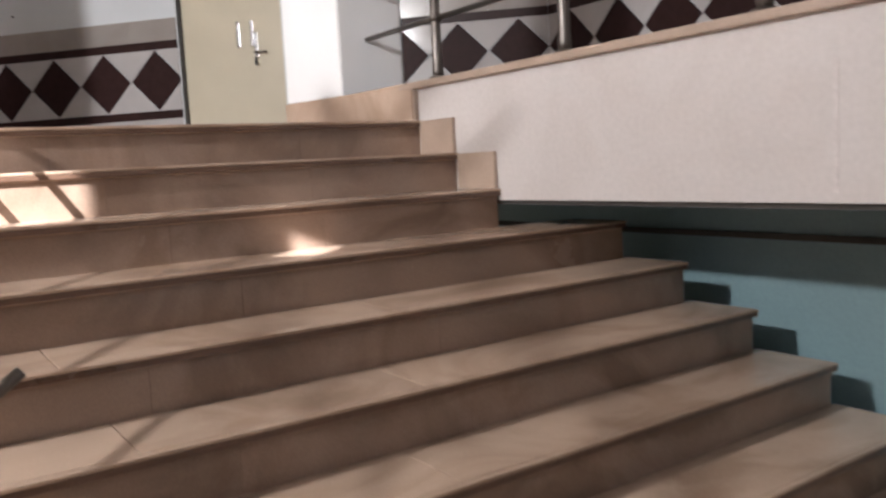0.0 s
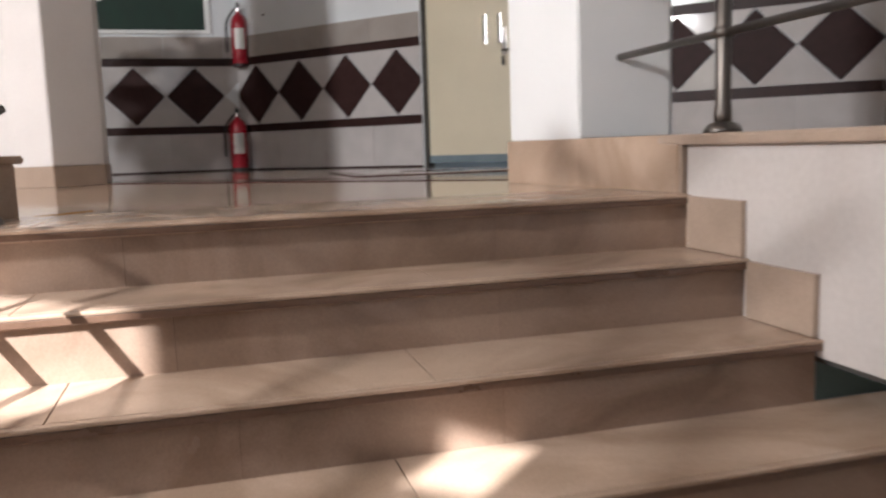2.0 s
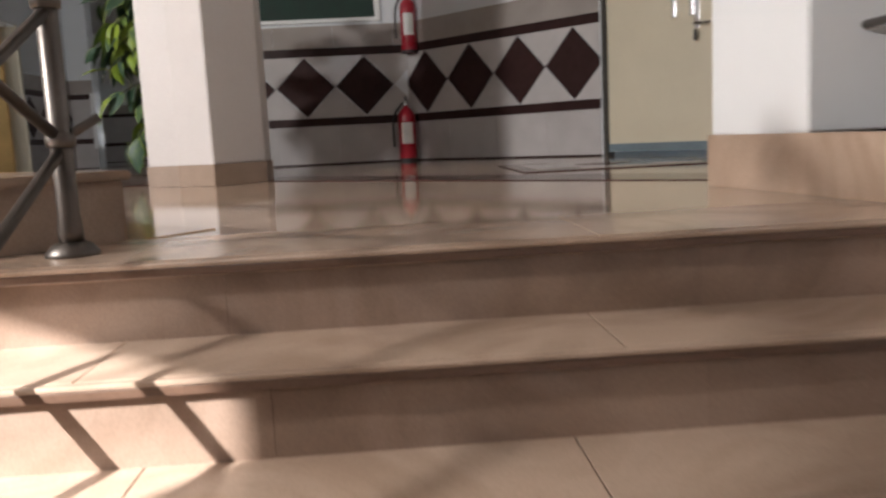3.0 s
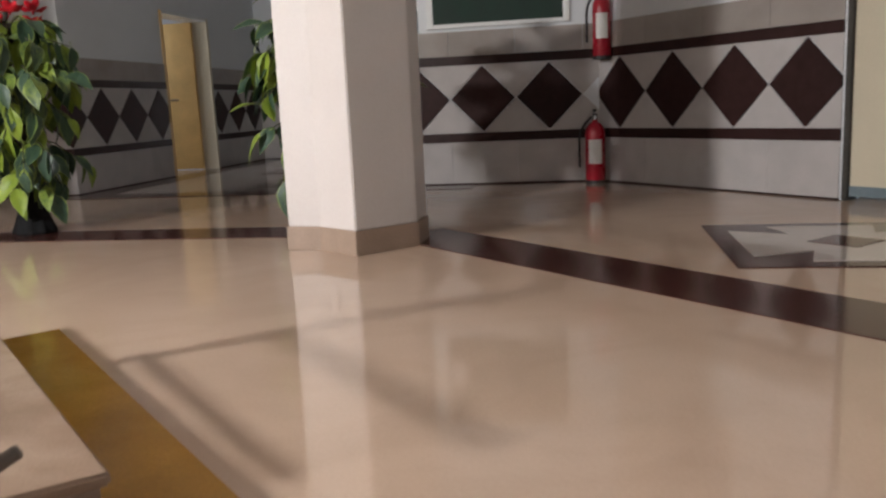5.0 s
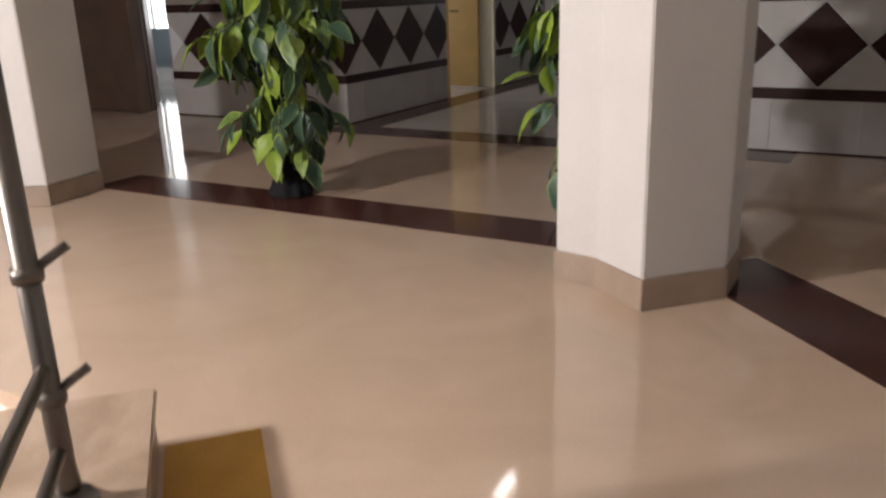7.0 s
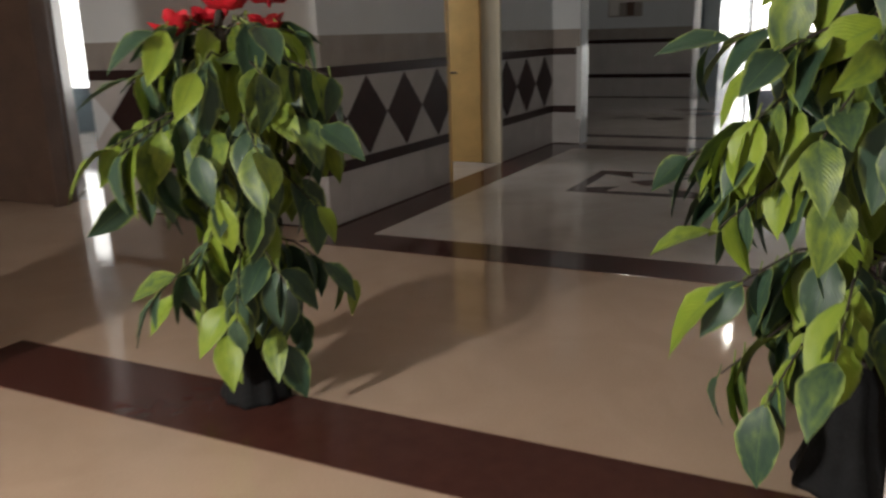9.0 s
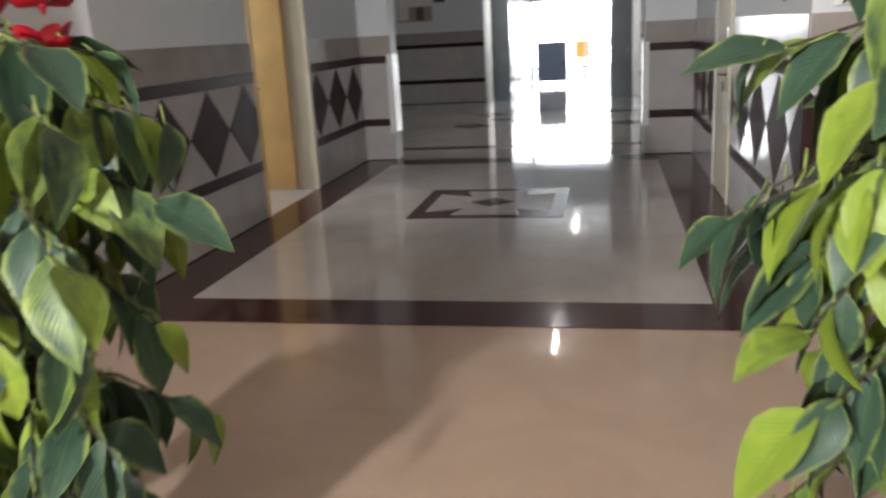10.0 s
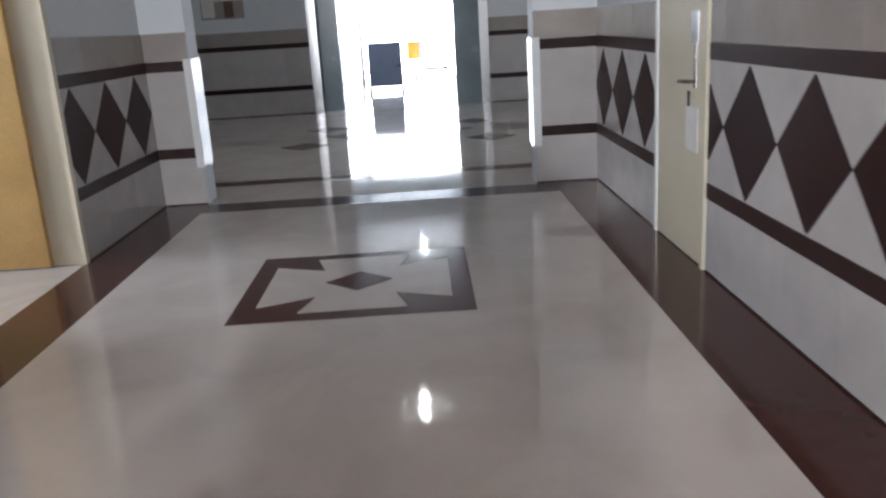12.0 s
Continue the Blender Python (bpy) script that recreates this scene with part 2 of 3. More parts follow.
def lathe(profile, sides=20, bm=None, at=(0, 0, 0)):
    """Turned body from pairs of radius and height."""
    bm = bm or bmesh.new()
    rings = [[bm.verts.new((at[0] + r * math.cos(2 * math.pi * k / sides), at[1] + r * math.sin(2 * math.pi * k / sides), at[2] + z)) for k in range(sides)] for r, z in profile]
    for a, b in zip(rings, rings[1:]):
        for k in range(sides):
            bm.faces.new((a[k], a[(k + 1) % sides], b[(k + 1) % sides], b[k]))
    bm.faces.new(rings[0][::-1])
    bm.faces.new(rings[-1])
    return bm


def local_mesh(bm, m):
    bmesh.ops.transform(bm, matrix=m, verts=bm.verts)
    return bm


# ---- plan ----
S = 0.62                  # diamond tile
Z_LOW, Z_D0, Z_D1, Z_TOP, Z_TAUPE = 0.405, 0.490, 1.120, 1.205, 1.43
H = 3.2                   # ceiling
WALL_Y = 7.03             # front wall of the lobby
XL, XR = -6.50, -2.77     # corridor walls
Y_END = 12.15             # end of the corridor
DIAG0 = Vector((-1.10, WALL_Y, 0))
DIAG = Vector((0.659, -0.752, 0))
DIAG_BACK = Vector((0.752, 0.659, 0))

# floors
structure("floor_lobby", prism([(-2.75, 0.02), (0.0, 0.02), (0.02, -8), (3.5, -8), (3.5, 7.3), (-11.2, 7.3), (-11.2, 1.75), (-3.75, 1.75), (-2.75, 0.2)], -0.25, 0.0), FLOOR, "polished beige stone floor of the lobby", "floor")
structure("floor_corridor", box(-16, 7.3, -0.25, 6, 26, 0.0), CORR, "polished grey-beige terrazzo corridor floor", "floor")
structure("floor_lower", box(-12, -12, -1.95, 6, 2.2, -1.70), FLOOR, "beige stone floor of the lower hall", "floor")
structure("ceiling", prism([(-16, 27), (-16, 1.7), (-9.6, 1.7), (0.35, -8.2), (8, -8.2), (8, 27)], H, H + 0.2), CEIL, "plain white painted ceiling", "ceiling")


def floor_strip(x0, y0, x1, y1, name="floor_band"):
    return structure(name, box(x0, y0, -0.02, x1, y1, 0.004), BAND, "dark maroon granite band inlaid in the floor", "floor band")


def floor_panel(x0, y0, x1, y1):
    return structure("floor_inset", box(x0, y0, -0.02, x1, y1, 0.003), CORR, "pale grey terrazzo inset framed by dark bands", "floor")


floor_strip(-6.6, 4.045, -2.9, 4.47)
floor_strip(XL + 0.001, 6.62, XR + 0.5, 7.0)
floor_panel(XL + 0.4, 7.0, XR - 0.4, 11.76)
floor_strip(XL + 0.001, 7.0, XL + 0.4, 11.76)
floor_strip(XR - 0.4, 7.0, XR - 0.001, 11.76)
floor_strip(XL + 0.001, 11.76, XR - 0.001, 12.1)
dband = prism([(-2.42, 3.96), (-0.02, 1.56), (0.28, 1.87), (-2.12, 4.27)], -0.02, 0.004)
structure("floor_band", dband, BAND, "dark maroon granite band inlaid in the floor", "floor band")


def medallion(x0, y0, x1, y1):
    """Square inlay: dark frame, pale star, dark lozenges."""
    ob = thing("floor_medallion", "dark square floor inlay with a pale four-pointed star", "floor inlay", ((x0 + x1) / 2, (y0 + y1) / 2, 0), kind="structure")
    a = (x1 - x0) / 2
    b = (y1 - y0) / 2
    part("dark_field", box(-a, -b, -0.02, a, b, 0.006), BAND, ob)
    bm = bmesh.new()
    pts = [(-0.82, -0.62), (-0.34, -0.40), (-0.45, -0.82), (0.45, -0.82), (0.34, -0.40), (0.82, -0.62), (0.82, 0.62), (0.34, 0.40), (0.45, 0.82), (-0.45, 0.82), (-0.34, 0.40), (-0.82, 0.62)]
    top = [bm.verts.new((x * a, y * b, 0.0085)) for x, y in pts]
    low = [bm.verts.new((x * a, y * b, -0.01)) for x, y in pts]
    bm.faces.new(top)
    for k in range(len(pts)):
        bm.faces.new((low[k], low[(k + 1) % len(pts)], top[(k + 1) % len(pts)], top[k]))
    part("pale_star", bm, CORR, ob, "pale star")
    part("lozenge", prism([(-0.30 * a, 0), (0, -0.30 * b), (0.30 * a, 0), (0, 0.30 * b)], 0.0, 0.011), BAND, ob, "dark lozenge")
    return ob


medallion(-5.29, 9.03, -4.04, 10.21)
medallion(-0.56, 2.96, 0.68, 4.18)
floor_strip(-15.9, 12.95, 5.9, 13.15)
for lx, ly in ((-5.73, 15.42), (-5.25, 16.25), (-5.62, 17.05), (-3.42, 15.3), (-3.90, 16.25), (-3.52, 17.05)):
    structure("floor_lozenge", prism([(lx - 0.31, ly), (lx, ly - 0.31), (lx + 0.31, ly), (lx, ly + 0.31)], -0.02, 0.004), BAND, "dark maroon granite lozenge inlaid in the hall floor", "floor inlay")

# walls
walls = {}


def wall(name, bm, mat=PAINT, label="white painted wall above a tiled dado"):
    walls[name] = structure(name, bm, mat, label, "wall")
    return walls[name]


wall("wall_front", box(XR, WALL_Y, 0, -0.98, WALL_Y + 0.2, H))
wall("wall_corridor_right", box(XR, WALL_Y + 0.2, 0, XR + 0.2, 9.42, H))
wall("wall_corridor_right_far", box(XR, 10.36, 0, XR + 0.2, Y_END + 0.3, H))
wall("wall_corridor_right_lintel", box(XR, 9.42, 2.1, XR + 0.2, 10.36, H))
wall("wall_corridor_left", box(XL - 0.25, WALL_Y, 0, XL, 9.12, H))
wall("wall_corridor_left_far", box(XL - 0.25, 10.42, 0, XL, Y_END + 0.3, H))
wall("wall_corridor_left_lintel", box(XL - 0.25, 9.12, 2.1, XL, 10.42, H))
wall("wall_front_left", box(-8.88, WALL_Y, 0, XL - 0.25, WALL_Y + 0.2, H))
wall("pier_left", box(XL, Y_END, 0, -6.13, Y_END + 0.3, H))
wall("pier_right", box(-3.30, Y_END, 0, XR, Y_END + 0.3, H))
wall("wall_hall_left", box(-16, 19.7, 0, -6.05, 19.95, H))
wall("wall_hall_right", box(-3.10, 19.7, 0, 6, 19.95, H))
wall("wall_hall_side_left", box(-16.2, 12, 0, -16, 20, H))
wall("wall_hall_side_right", box(6, 12, 0, 6.2, 20, H))
wall("wall_hall_back_left", box(-16, Y_END + 0.05, 0, XL - 0.25, Y_END + 0.3, H))
wall("wall_hall_back_right", box(XR + 0.2, Y_END + 0.05, 0, 6, Y_END + 0.3, H))


def diag_wall(s0, s1, z0, z1, depth=0.2, bevel=0.0, out=0.0):
    """Box along the diagonal wall; the room lies on its south-west side."""
    back = DIAG_BACK
    p = [DIAG0 + DIAG * s0 - back * out, DIAG0 + DIAG * s1 - back * out, DIAG0 + DIAG * s1 + back * depth, DIAG0 + DIAG * s0 + back * depth]
    return prism([(v.x, v.y) for v in p], z0, z1, bevel)


wall("wall_diagonal", diag_wall(0, 2.42, 0, H))
wall("wall_diagonal_end", diag_wall(3.62, 4.1, 0, H))
wall("wall_diagonal_far", prism([(1.46, 4.47), (3.42, 2.51), (3.56, 2.65), (1.60, 4.61)], 0, H))
wall("wall_diagonal_lintel", diag_wall(2.42, 3.62, 2.1, H))
wall("wall_side_right", box(3.30, -8, 0, 3.5, 2.75, H))
wall("wall_back_right", box(0, -8.2, 0, 3.5, -8, H), PAINT, "plain white painted wall")
wall("wall_left_end", box(-11.4, 1.7, 0, -11.2, 7.23, H), PAINT, "plain white painted wall")
wall("wall_left_south", box(-11.4, 1.55, -1.7, -9.5, 1.75, H), PAINT, "plain white painted wall")
wall("wall_under_landing", box(-9.8, 1.55, -1.7, -3.70, 1.745, -0.25), CREAM, "plain cream painted wall under the lobby")
wall("wall_teal", box(0.78, -8, -1.7, 0.95, 1.0, -0.42), TEAL, "teal painted wall of the lower hall")
structure("trim_teal", box(0.755, -8, -0.60, 0.78, 0.9, -0.575), DARK_SHADE_TRIM, "dark trim line along the teal wall", "trim")
structure("baseboard_teal", box(0.74, -8, -1.70, 0.78, -2.4, -1.58), BAND, "dark skirting at the foot of the teal wall", "baseboard")


# stairwell outer wall, unseen; its openings are placed to shape the sun patches
def well_box(s0, s1, z0, z1, th=0.2):
    p = [well(s0, 0), well(s1, 0), well(s1, 0, -th), well(s0, 0, -th)]
    return prism([(v.x, v.y) for v in p], z0, z1)


OPEN = [(-5.05, -4.75, 2.52, 2.60), (-4.6, -2.6, 1.2, 2.45), (-2.35, -0.93, 2.06, 2.54), (-0.29, -0.09, 2.15, 2.45)]
edges = [-8.4] + [v for o in OPEN for v in o[:2]] + [5.8]
for k in range(0, len(edges), 2):
    wall("wall_stairwell", well_box(edges[k], edges[k + 1], -1.7, H), CREAM, "unseen cream outer wall added to hold back the sun")
for s0, s1, z0, z1 in OPEN:
    wall("wall_stairwell_below", well_box(s0, s1, -1.7, z0), CREAM, "unseen cream wall below a sun opening")
    wall("wall_stairwell_above", well_box(s0, s1, z1, H), CREAM, "unseen cream wall above a sun opening")
# steel frames added round the unseen sun openings
for n, (s0, s1, z0, z1) in enumerate(OPEN):
    win = thing("window_%d" % (n + 1), "unseen opening added to shape the sun, slim steel frame", "window", kind="structure")
    p = bmesh.new()
    for a, b in ((well(s0, z0, -0.1), well(s1, z0, -0.1)), (well(s0, z1, -0.1), well(s1, z1, -0.1)), (well(s0, z0, -0.1), well(s0, z1, -0.1)), (well(s1, z0, -0.1), well(s1, z1, -0.1))):
        rod(a, b, 0.018, 4, bm=p)
    part("window_frame", p, STEEL, win)
    if n == 1:
        for f in (0.33, 0.67):
            part("mullion", rod(well(s0 + (s1 - s0) * f, z0, -0.1), well(s0 + (s1 - s0) * f, z1, -0.1), 0.02, 4), STEEL, win)


# ---- tiled dado ----
def wainscot(parent, a, u, n, length, centres=(), plain=False, S=S, zs=(Z_LOW, Z_D0, Z_D1, Z_TOP, Z_TAUPE)):
    """Dado on a wall: a the start at floor level, u along it, n out of it. centres: middles of the diamonds."""
    a, u, n = Vector(a), Vector(u).normalized(), Vector(n).normalized()
    Z_LOW, Z_D0, Z_D1, Z_TOP, Z_TAUPE = zs
    base = Matrix((( u.x, n.x, 0, a.x), (u.y, n.y, 0, a.y), (0, 0, 1, a.z), (0, 0, 0, 1)))

    def put(name, bm, mat):
        return part(name, local_mesh(bm, base), mat, parent)

    g = 0.0015
    put("base_joint", box(0, -0.002, 0.0005, length, 0.013, 0.014), BORDER)
    # lower row, upper row
    x = 0.0
    cuts = [0.0]
    first = (centres[0] - S / 2) % S if centres else S
    x = first if first > 0.05 else first + S
    while x < length - 0.05:
        cuts.append(x)
        x += S
    cuts.append(length)
    for c0, c1 in zip(cuts, cuts[1:]):
        put("skirting_tile", box(c0 + g, -0.002, 0.001, c1 - g, 0.010, Z_LOW - g), LIGHT)
        put("upper_tile", box(c0 + g, -0.002, Z_TOP + g, c1 - g, 0.010, Z_TAUPE), TAUPE)
    put("border_tile", box(0, -0.002, Z_LOW, length, 0.014, Z_D0 - g, 0.002), BORDER)
    put("border_tile", box(0, -0.002, Z_D1 + g, length, 0.014, Z_TOP, 0.002), BORDER)
    zc, hd = (Z_D0 + Z_D1) / 2, (Z_D1 - Z_D0) / 2
    if plain:
        for c0, c1 in zip(cuts, cuts[1:]):
            put("wall_tile", box(c0 + g, -0.002, Z_D0, c1 - g, 0.010, Z_D1), LIGHT)
        return

    def tri_prism(pts, d, mat, name):
        clipped = clip(pts, 0.0, length)
        if len(clipped) < 3:
            return
        bm = bmesh.new()
        back = [bm.verts.new((px, -0.002, pz)) for px, pz in clipped]
        frontv = [bm.verts.new((px, d, pz)) for px, pz in clipped]
        bm.faces.new(back)
        bm.faces.new(frontv[::-1])
        for k in range(len(clipped)):
            bm.faces.new((back[k], back[(k + 1) % len(clipped)], frontv[(k + 1) % len(clipped)], frontv[k]))
        put(name, bm, mat)

    e = 0.004
    for c in centres:
        tri_prism([(c - S / 2 + e * 2, zc), (c, zc - hd + e * 2), (c + S / 2 - e * 2, zc), (c, zc + hd - e * 2)], 0.012, DIAMOND, "diamond_tile")
    tips = [c - S / 2 for c in centres] + ([centres[-1] + S / 2] if centres else [])
    for t in tips:
        tri_prism([(t - S / 2 + e, zc + hd), (t, zc + e), (t + S / 2 - e, zc + hd)], 0.010, LIGHT, "triangle_tile")
        tri_prism([(t - S / 2 + e, zc - hd), (t, zc - e), (t + S / 2 - e, zc - hd)], 0.010, LIGHT, "triangle_tile")
    if centres and centres[-1] + S / 2 < length - 0.03:
        put("wall_tile", box(centres[-1] + S / 2 + 0.31, -0.002, Z_D0, length, 0.010, Z_D1), LIGHT) if centres[-1] + S < length else None


def clip(pts, lo, hi):
    """Polygon in x, z cut to lo <= x <= hi."""
    for side, lim in ((1, lo), (-1, hi)):
        out = []
        for (x0, z0), (x1, z1) in zip(pts, pts[1:] + pts[:1]):
            a0, a1 = side * (x0 - lim), side * (x1 - lim)
            if a0 >= 0:
                out.append((x0, z0))
            if a0 * a1 < 0:
                t = a0 / (a0 - a1)
                out.append((lim, z0 + t * (z1 - z0)))
        pts = out
        if len(pts) < 3:
            return []
    return pts


def row(first, length, S=S):
    out = []
    while first - S / 2 < length:
        out.append(first)
        first += S
    return out


wainscot(walls["wall_front"], (XR, WALL_Y, 0), (1, 0, 0), (0, -1, 0), 1.665, row(-0.03, 1.50))
wainscot(walls["wall_diagonal"], DIAG0, DIAG, -DIAG_BACK, 2.40, row(0.27, 2.40))
FAR_Z = (0.475, 0.56, 1.16, 1.245, 1.47)
wainscot(walls["wall_diagonal_far"], (1.46, 4.47, 0), (1, -1, 0), (-1, -1, 0), 2.59, row(0.50, 2.5, 0.6), S=0.6, zs=FAR_Z)
wainscot(walls["wall_side_right"], (3.30, 2.63, 0), (0, -1, 0), (-1, 0, 0), 10.4, row(0.3, 10.4, 0.6), S=0.6, zs=FAR_Z)
wainscot(walls["wall_corridor_right"], (XR, WALL_Y, 0), (0, 1, 0), (-1, 0, 0), 2.37, row(0.0, 2.36))
wainscot(walls["wall_corridor_right_far"], (XR, 10.38, 0), (0, 1, 0), (-1, 0, 0), Y_END - 10.38, row(0.25, 1.77))
wainscot(walls["wall_corridor_left"], (XL, WALL_Y, 0), (0, 1, 0), (1, 0, 0), 2.07, row(0.0, 2.06))
wainscot(walls["wall_corridor_left_far"], (XL, 10.44, 0), (0, 1, 0), (1, 0, 0), Y_END - 10.44, row(0.15, 1.7))
wainscot(walls["wall_front_left"], (-8.88, WALL_Y, 0), (1, 0, 0), (0, -1, 0), 2.38, row(0.52, 2.38))
wainscot(walls["pier_left"], (XL, Y_END, 0), (1, 0, 0), (0, -1, 0), 0.37, (), plain=True)
wainscot(walls["pier_right"], (-3.30, Y_END, 0), (1, 0, 0), (0, -1, 0), 0.53, (), plain=True)
wainscot(walls["wall_hall_left"], (-14, 19.7, 0), (1, 0, 0), (0, -1, 0), 7.95, (), plain=True)
wainscot(walls["wall_hall_right"], (-3.10, 19.7, 0), (1, 0, 0), (0, -1, 0), 6.0, (), plain=True)

# ---- columns ----
def column(name, pts, label):
    ob = structure(name, prism(pts, 0.135, H, 0.006), CREAM, label, "column")
    c = Vector((sum(p[0] for p in pts) / len(pts), sum(p[1] for p in pts) / len(pts)))
    wide = [tuple(c + (Vector(p) - c) * 1.025) for p in pts]
    part("skirting", prism(wide, 0.001, 0.135, 0.003), SKIRT, ob, "brown granite skirting")
    return ob


column("column_1", [(-2.42, 3.375), (-2.15, 3.67), (-2.15, 3.95), (-2.42, 4.20), (-2.66, 4.20), (-2.80, 4.04), (-2.88, 3.60), (-2.68, 3.575)], "cream painted angular column with a brown skirting")
column("column_2", [(-6.40, 3.55), (-6.48, 4.03), (-6.82, 4.25), (-7.4, 4.0), (-7.4, 3.5), (-6.95, 3.22)], "cream painted angular column with a brown skirting")
pil = structure("pillar_right", prism([(-0.03, 0.73), (0.38, 0.73), (0.38, 1.36), (0.02, 1.40), (-0.125, 1.26)], 0.19, H, 0.006), WHITEWALL, "white painted square pillar on a granite kerb", "column")
part("kerb", prism([(-0.022, 0.02), (0.36, 0.02), (0.36, 1.42), (0.01, 1.43), (-0.14, 1.27), (-0.04, 0.72)], 0.0, 0.19, 0.004), STAIR, pil, "beige granite kerb under the pillar")
structure("partition_right", box(0.38, 0.75, 0.0, 0.40, 1.34, H), PAINT, "white painted side of the pillar", "wall")

# ---- stairs ----
stairs = thing("staircase", "broad beige granite staircase, risers and nosings darkened for shade", "staircase", kind="structure")
for k in range(10):
    y, z = -0.3 * k, -0.17 * k
    x1 = 0.0 if k < 3 else 0.46 + 0.04 * (k - 3)
    x0 = -2.75
    if k > 0:
        # treads in three slabs
        cuts = [x0, x0 + 0.72 + 0.11 * (k % 3), x0 + 1.64 + 0.1 * ((k * 2) % 3), x1]
        for c0, c1 in zip(cuts, cuts[1:]):
            part("tread", box(c0 + 0.0015, y, z - 0.035, c1 - 0.0015, y + 0.315, z, 0.002), STAIR, stairs)
    else:
        for c0, c1 in ((x0, -1.92), (-1.92, -0.88), (-0.88, x1)):
            part("tread", box(c0 + 0.0015, y, z - 0.035, c1 - 0.0015, y + 0.455, z + 0.003, 0.002), STAIR, stairs)
    part("lip", box(x0, y - 0.024, z - 0.0118, x1, y - 0.0005, z - 0.0005, 0.004), STAIR, stairs)
    # dark strip paints the shade under the lip
    part("nosing", box(x0, y - 0.022, z - 0.030, x1, y - 0.001, z - 0.012, 0.003), SHADED_NOSE, stairs, "rounded nosing darkened for the shade under the lip")
    # risers and cores take the shade-darkened copy of the tread granite
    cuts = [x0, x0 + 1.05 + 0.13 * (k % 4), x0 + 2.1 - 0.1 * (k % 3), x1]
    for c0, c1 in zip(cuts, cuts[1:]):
        part("riser", box(c0 + 0.0004, y + 0.004, z - 0.17, c1 - 0.0004, y + 0.022, z - 0.034), SHADED_GRANITE, stairs)
    part("step_core", box(x0, y + 0.021, z - 0.205, x1, y + 0.33, z - 0.034), SHADED_GRANITE, stairs)
part("understair", box(-2.75, -2.4, -1.7, 0.4, 0.3, -1.54), SHADED_GRANITE, stairs)
part("stringer_fill", prism([(-2.75, -0.7), (0.3, -0.7), (0.3, 0.3), (-2.75, 0.3)], -1.54, -0.72), SHADED_GRANITE, stairs)
part("stringer_fill", prism([(-2.75, -1.6), (0.3, -1.6), (0.3, -0.7), (-2.75, -0.7)], -1.54, -1.22), SHADED_GRANITE, stairs)

# parapet of the raised corridor beside the stair
par = structure("parapet", box(0.0, -8, -0.39, 0.30, 0.0, 0.155), PINK, "pale pinkish plastered parapet beside the stairs", "parapet")
part("coping", box(-0.025, -8, 0.155, 0.325, 0.735, 0.19, 0.008), SKIRT, par, "rounded beige stone coping")
# soffit sheet coloured near-black in place of the shade under the slab
part("soffit", box(0.02, -8, -0.41, 3.5, 0.9, -0.392), DARK_SHADE_TRIM, par, "underside of the slab, its shade painted near-black")
part("skirting_slab", box(-0.018, 0.005, 0.004, 0.0, 0.73, 0.155, 0.002), SKIRT, par)
for k in range(1, 3):
    part("skirting_slab", box(-0.018, -0.3 * k - 0.005, -0.17 * k + 0.002, -0.0005, -0.3 * (k - 1) - 0.03, -0.17 * k + 0.165, 0.002), SKIRT, par)
part("stain", box(-0.002, -2.16, -0.36, -0.0005, -2.145, 0.02), STAIN, par, "faint grey vertical crack stain")


# ---- railings ----
def post(parent, x, y, z, h, nodes, toward):
    """Steel post with flange, tapered body and bracket stubs."""
    part("flange", lathe([(0.062, 0), (0.060, 0.012), (0.045, 0.03), (0.03, 0.036)], 20, at=(x, y, z)), STEEL, parent, smooth=True)
    part("post", lathe([(0.027, 0.03), (0.029, 0.06), (0.025, 0.10), (0.025, h)], 16, at=(x, y, z)), STEEL, parent, smooth=True)
    for zz in nodes:
        tv = Vector(toward).normalized() * 0.10
        part("bracket", rod((x, y, zz), (x + tv.x, y + tv.y, zz + 0.05), 0.011, 10), STEEL, parent, smooth=True)
        part("clamp", lathe([(0.032, -0.016), (0.034, 0), (0.032, 0.016)], 14, at=(x, y, zz)), STEEL, parent, smooth=True)


rail_r = thing("railing", "brushed stainless steel railing on the parapet", "railing", (0.15, 0, 0.19))
rail_r.location = (0, 0, 0)
for y in (0.03, -0.90, -1.83, -2.76, -3.69, -4.62, -5.55):
    post(rail_r, 0.15, y, 0.19, 0.92, (0.51, 0.79), (0, 0.2, 1))
for z in (0.51, 0.79):
    part("rail", rod((0.15, -6.2, z), (0.15, 0.735, z), 0.014), STEEL, rail_r, smooth=True)
part("handrail", rod((0.15, -6.2, 1.13), (0.15, 0.735, 1.13), 0.027, 16), STEEL, rail_r, smooth=True)

kerb = structure("kerb", prism([(-2.03, 0.43), (-3.38, 1.72), (-3.70, 1.40), (-2.35, 0.15)], 0.0, 0.165, 0.004), SKIRT, "brown granite kerb along the edge of the stairwell", "kerb")
part("coping", prism([(-2.00, 0.42), (-3.39, 1.75), (-3.74, 1.40), (-2.36, 0.10)], 0.165, 0.19, 0.006), STAIR, kerb, "overhanging beige granite coping")
# strip painting the kerb's cast shadow on the floor; no real inlay
structure("floor_strip", prism([(-2.015, 0.445), (-1.85, 0.645), (-3.19, 1.95), (-3.375, 1.735)], -0.02, 0.003), OCHRE_SHADOW, "ochre-tinted shadow of the kerb, laid on the floor as a strip", "floor strip")
rail_l = thing("railing", "stainless steel stair railing with sloping rails", "railing")
post(rail_l, -2.08, 0.18, 0.0, 1.0, (0.27, 0.58), (1, 0.4, 0.6))
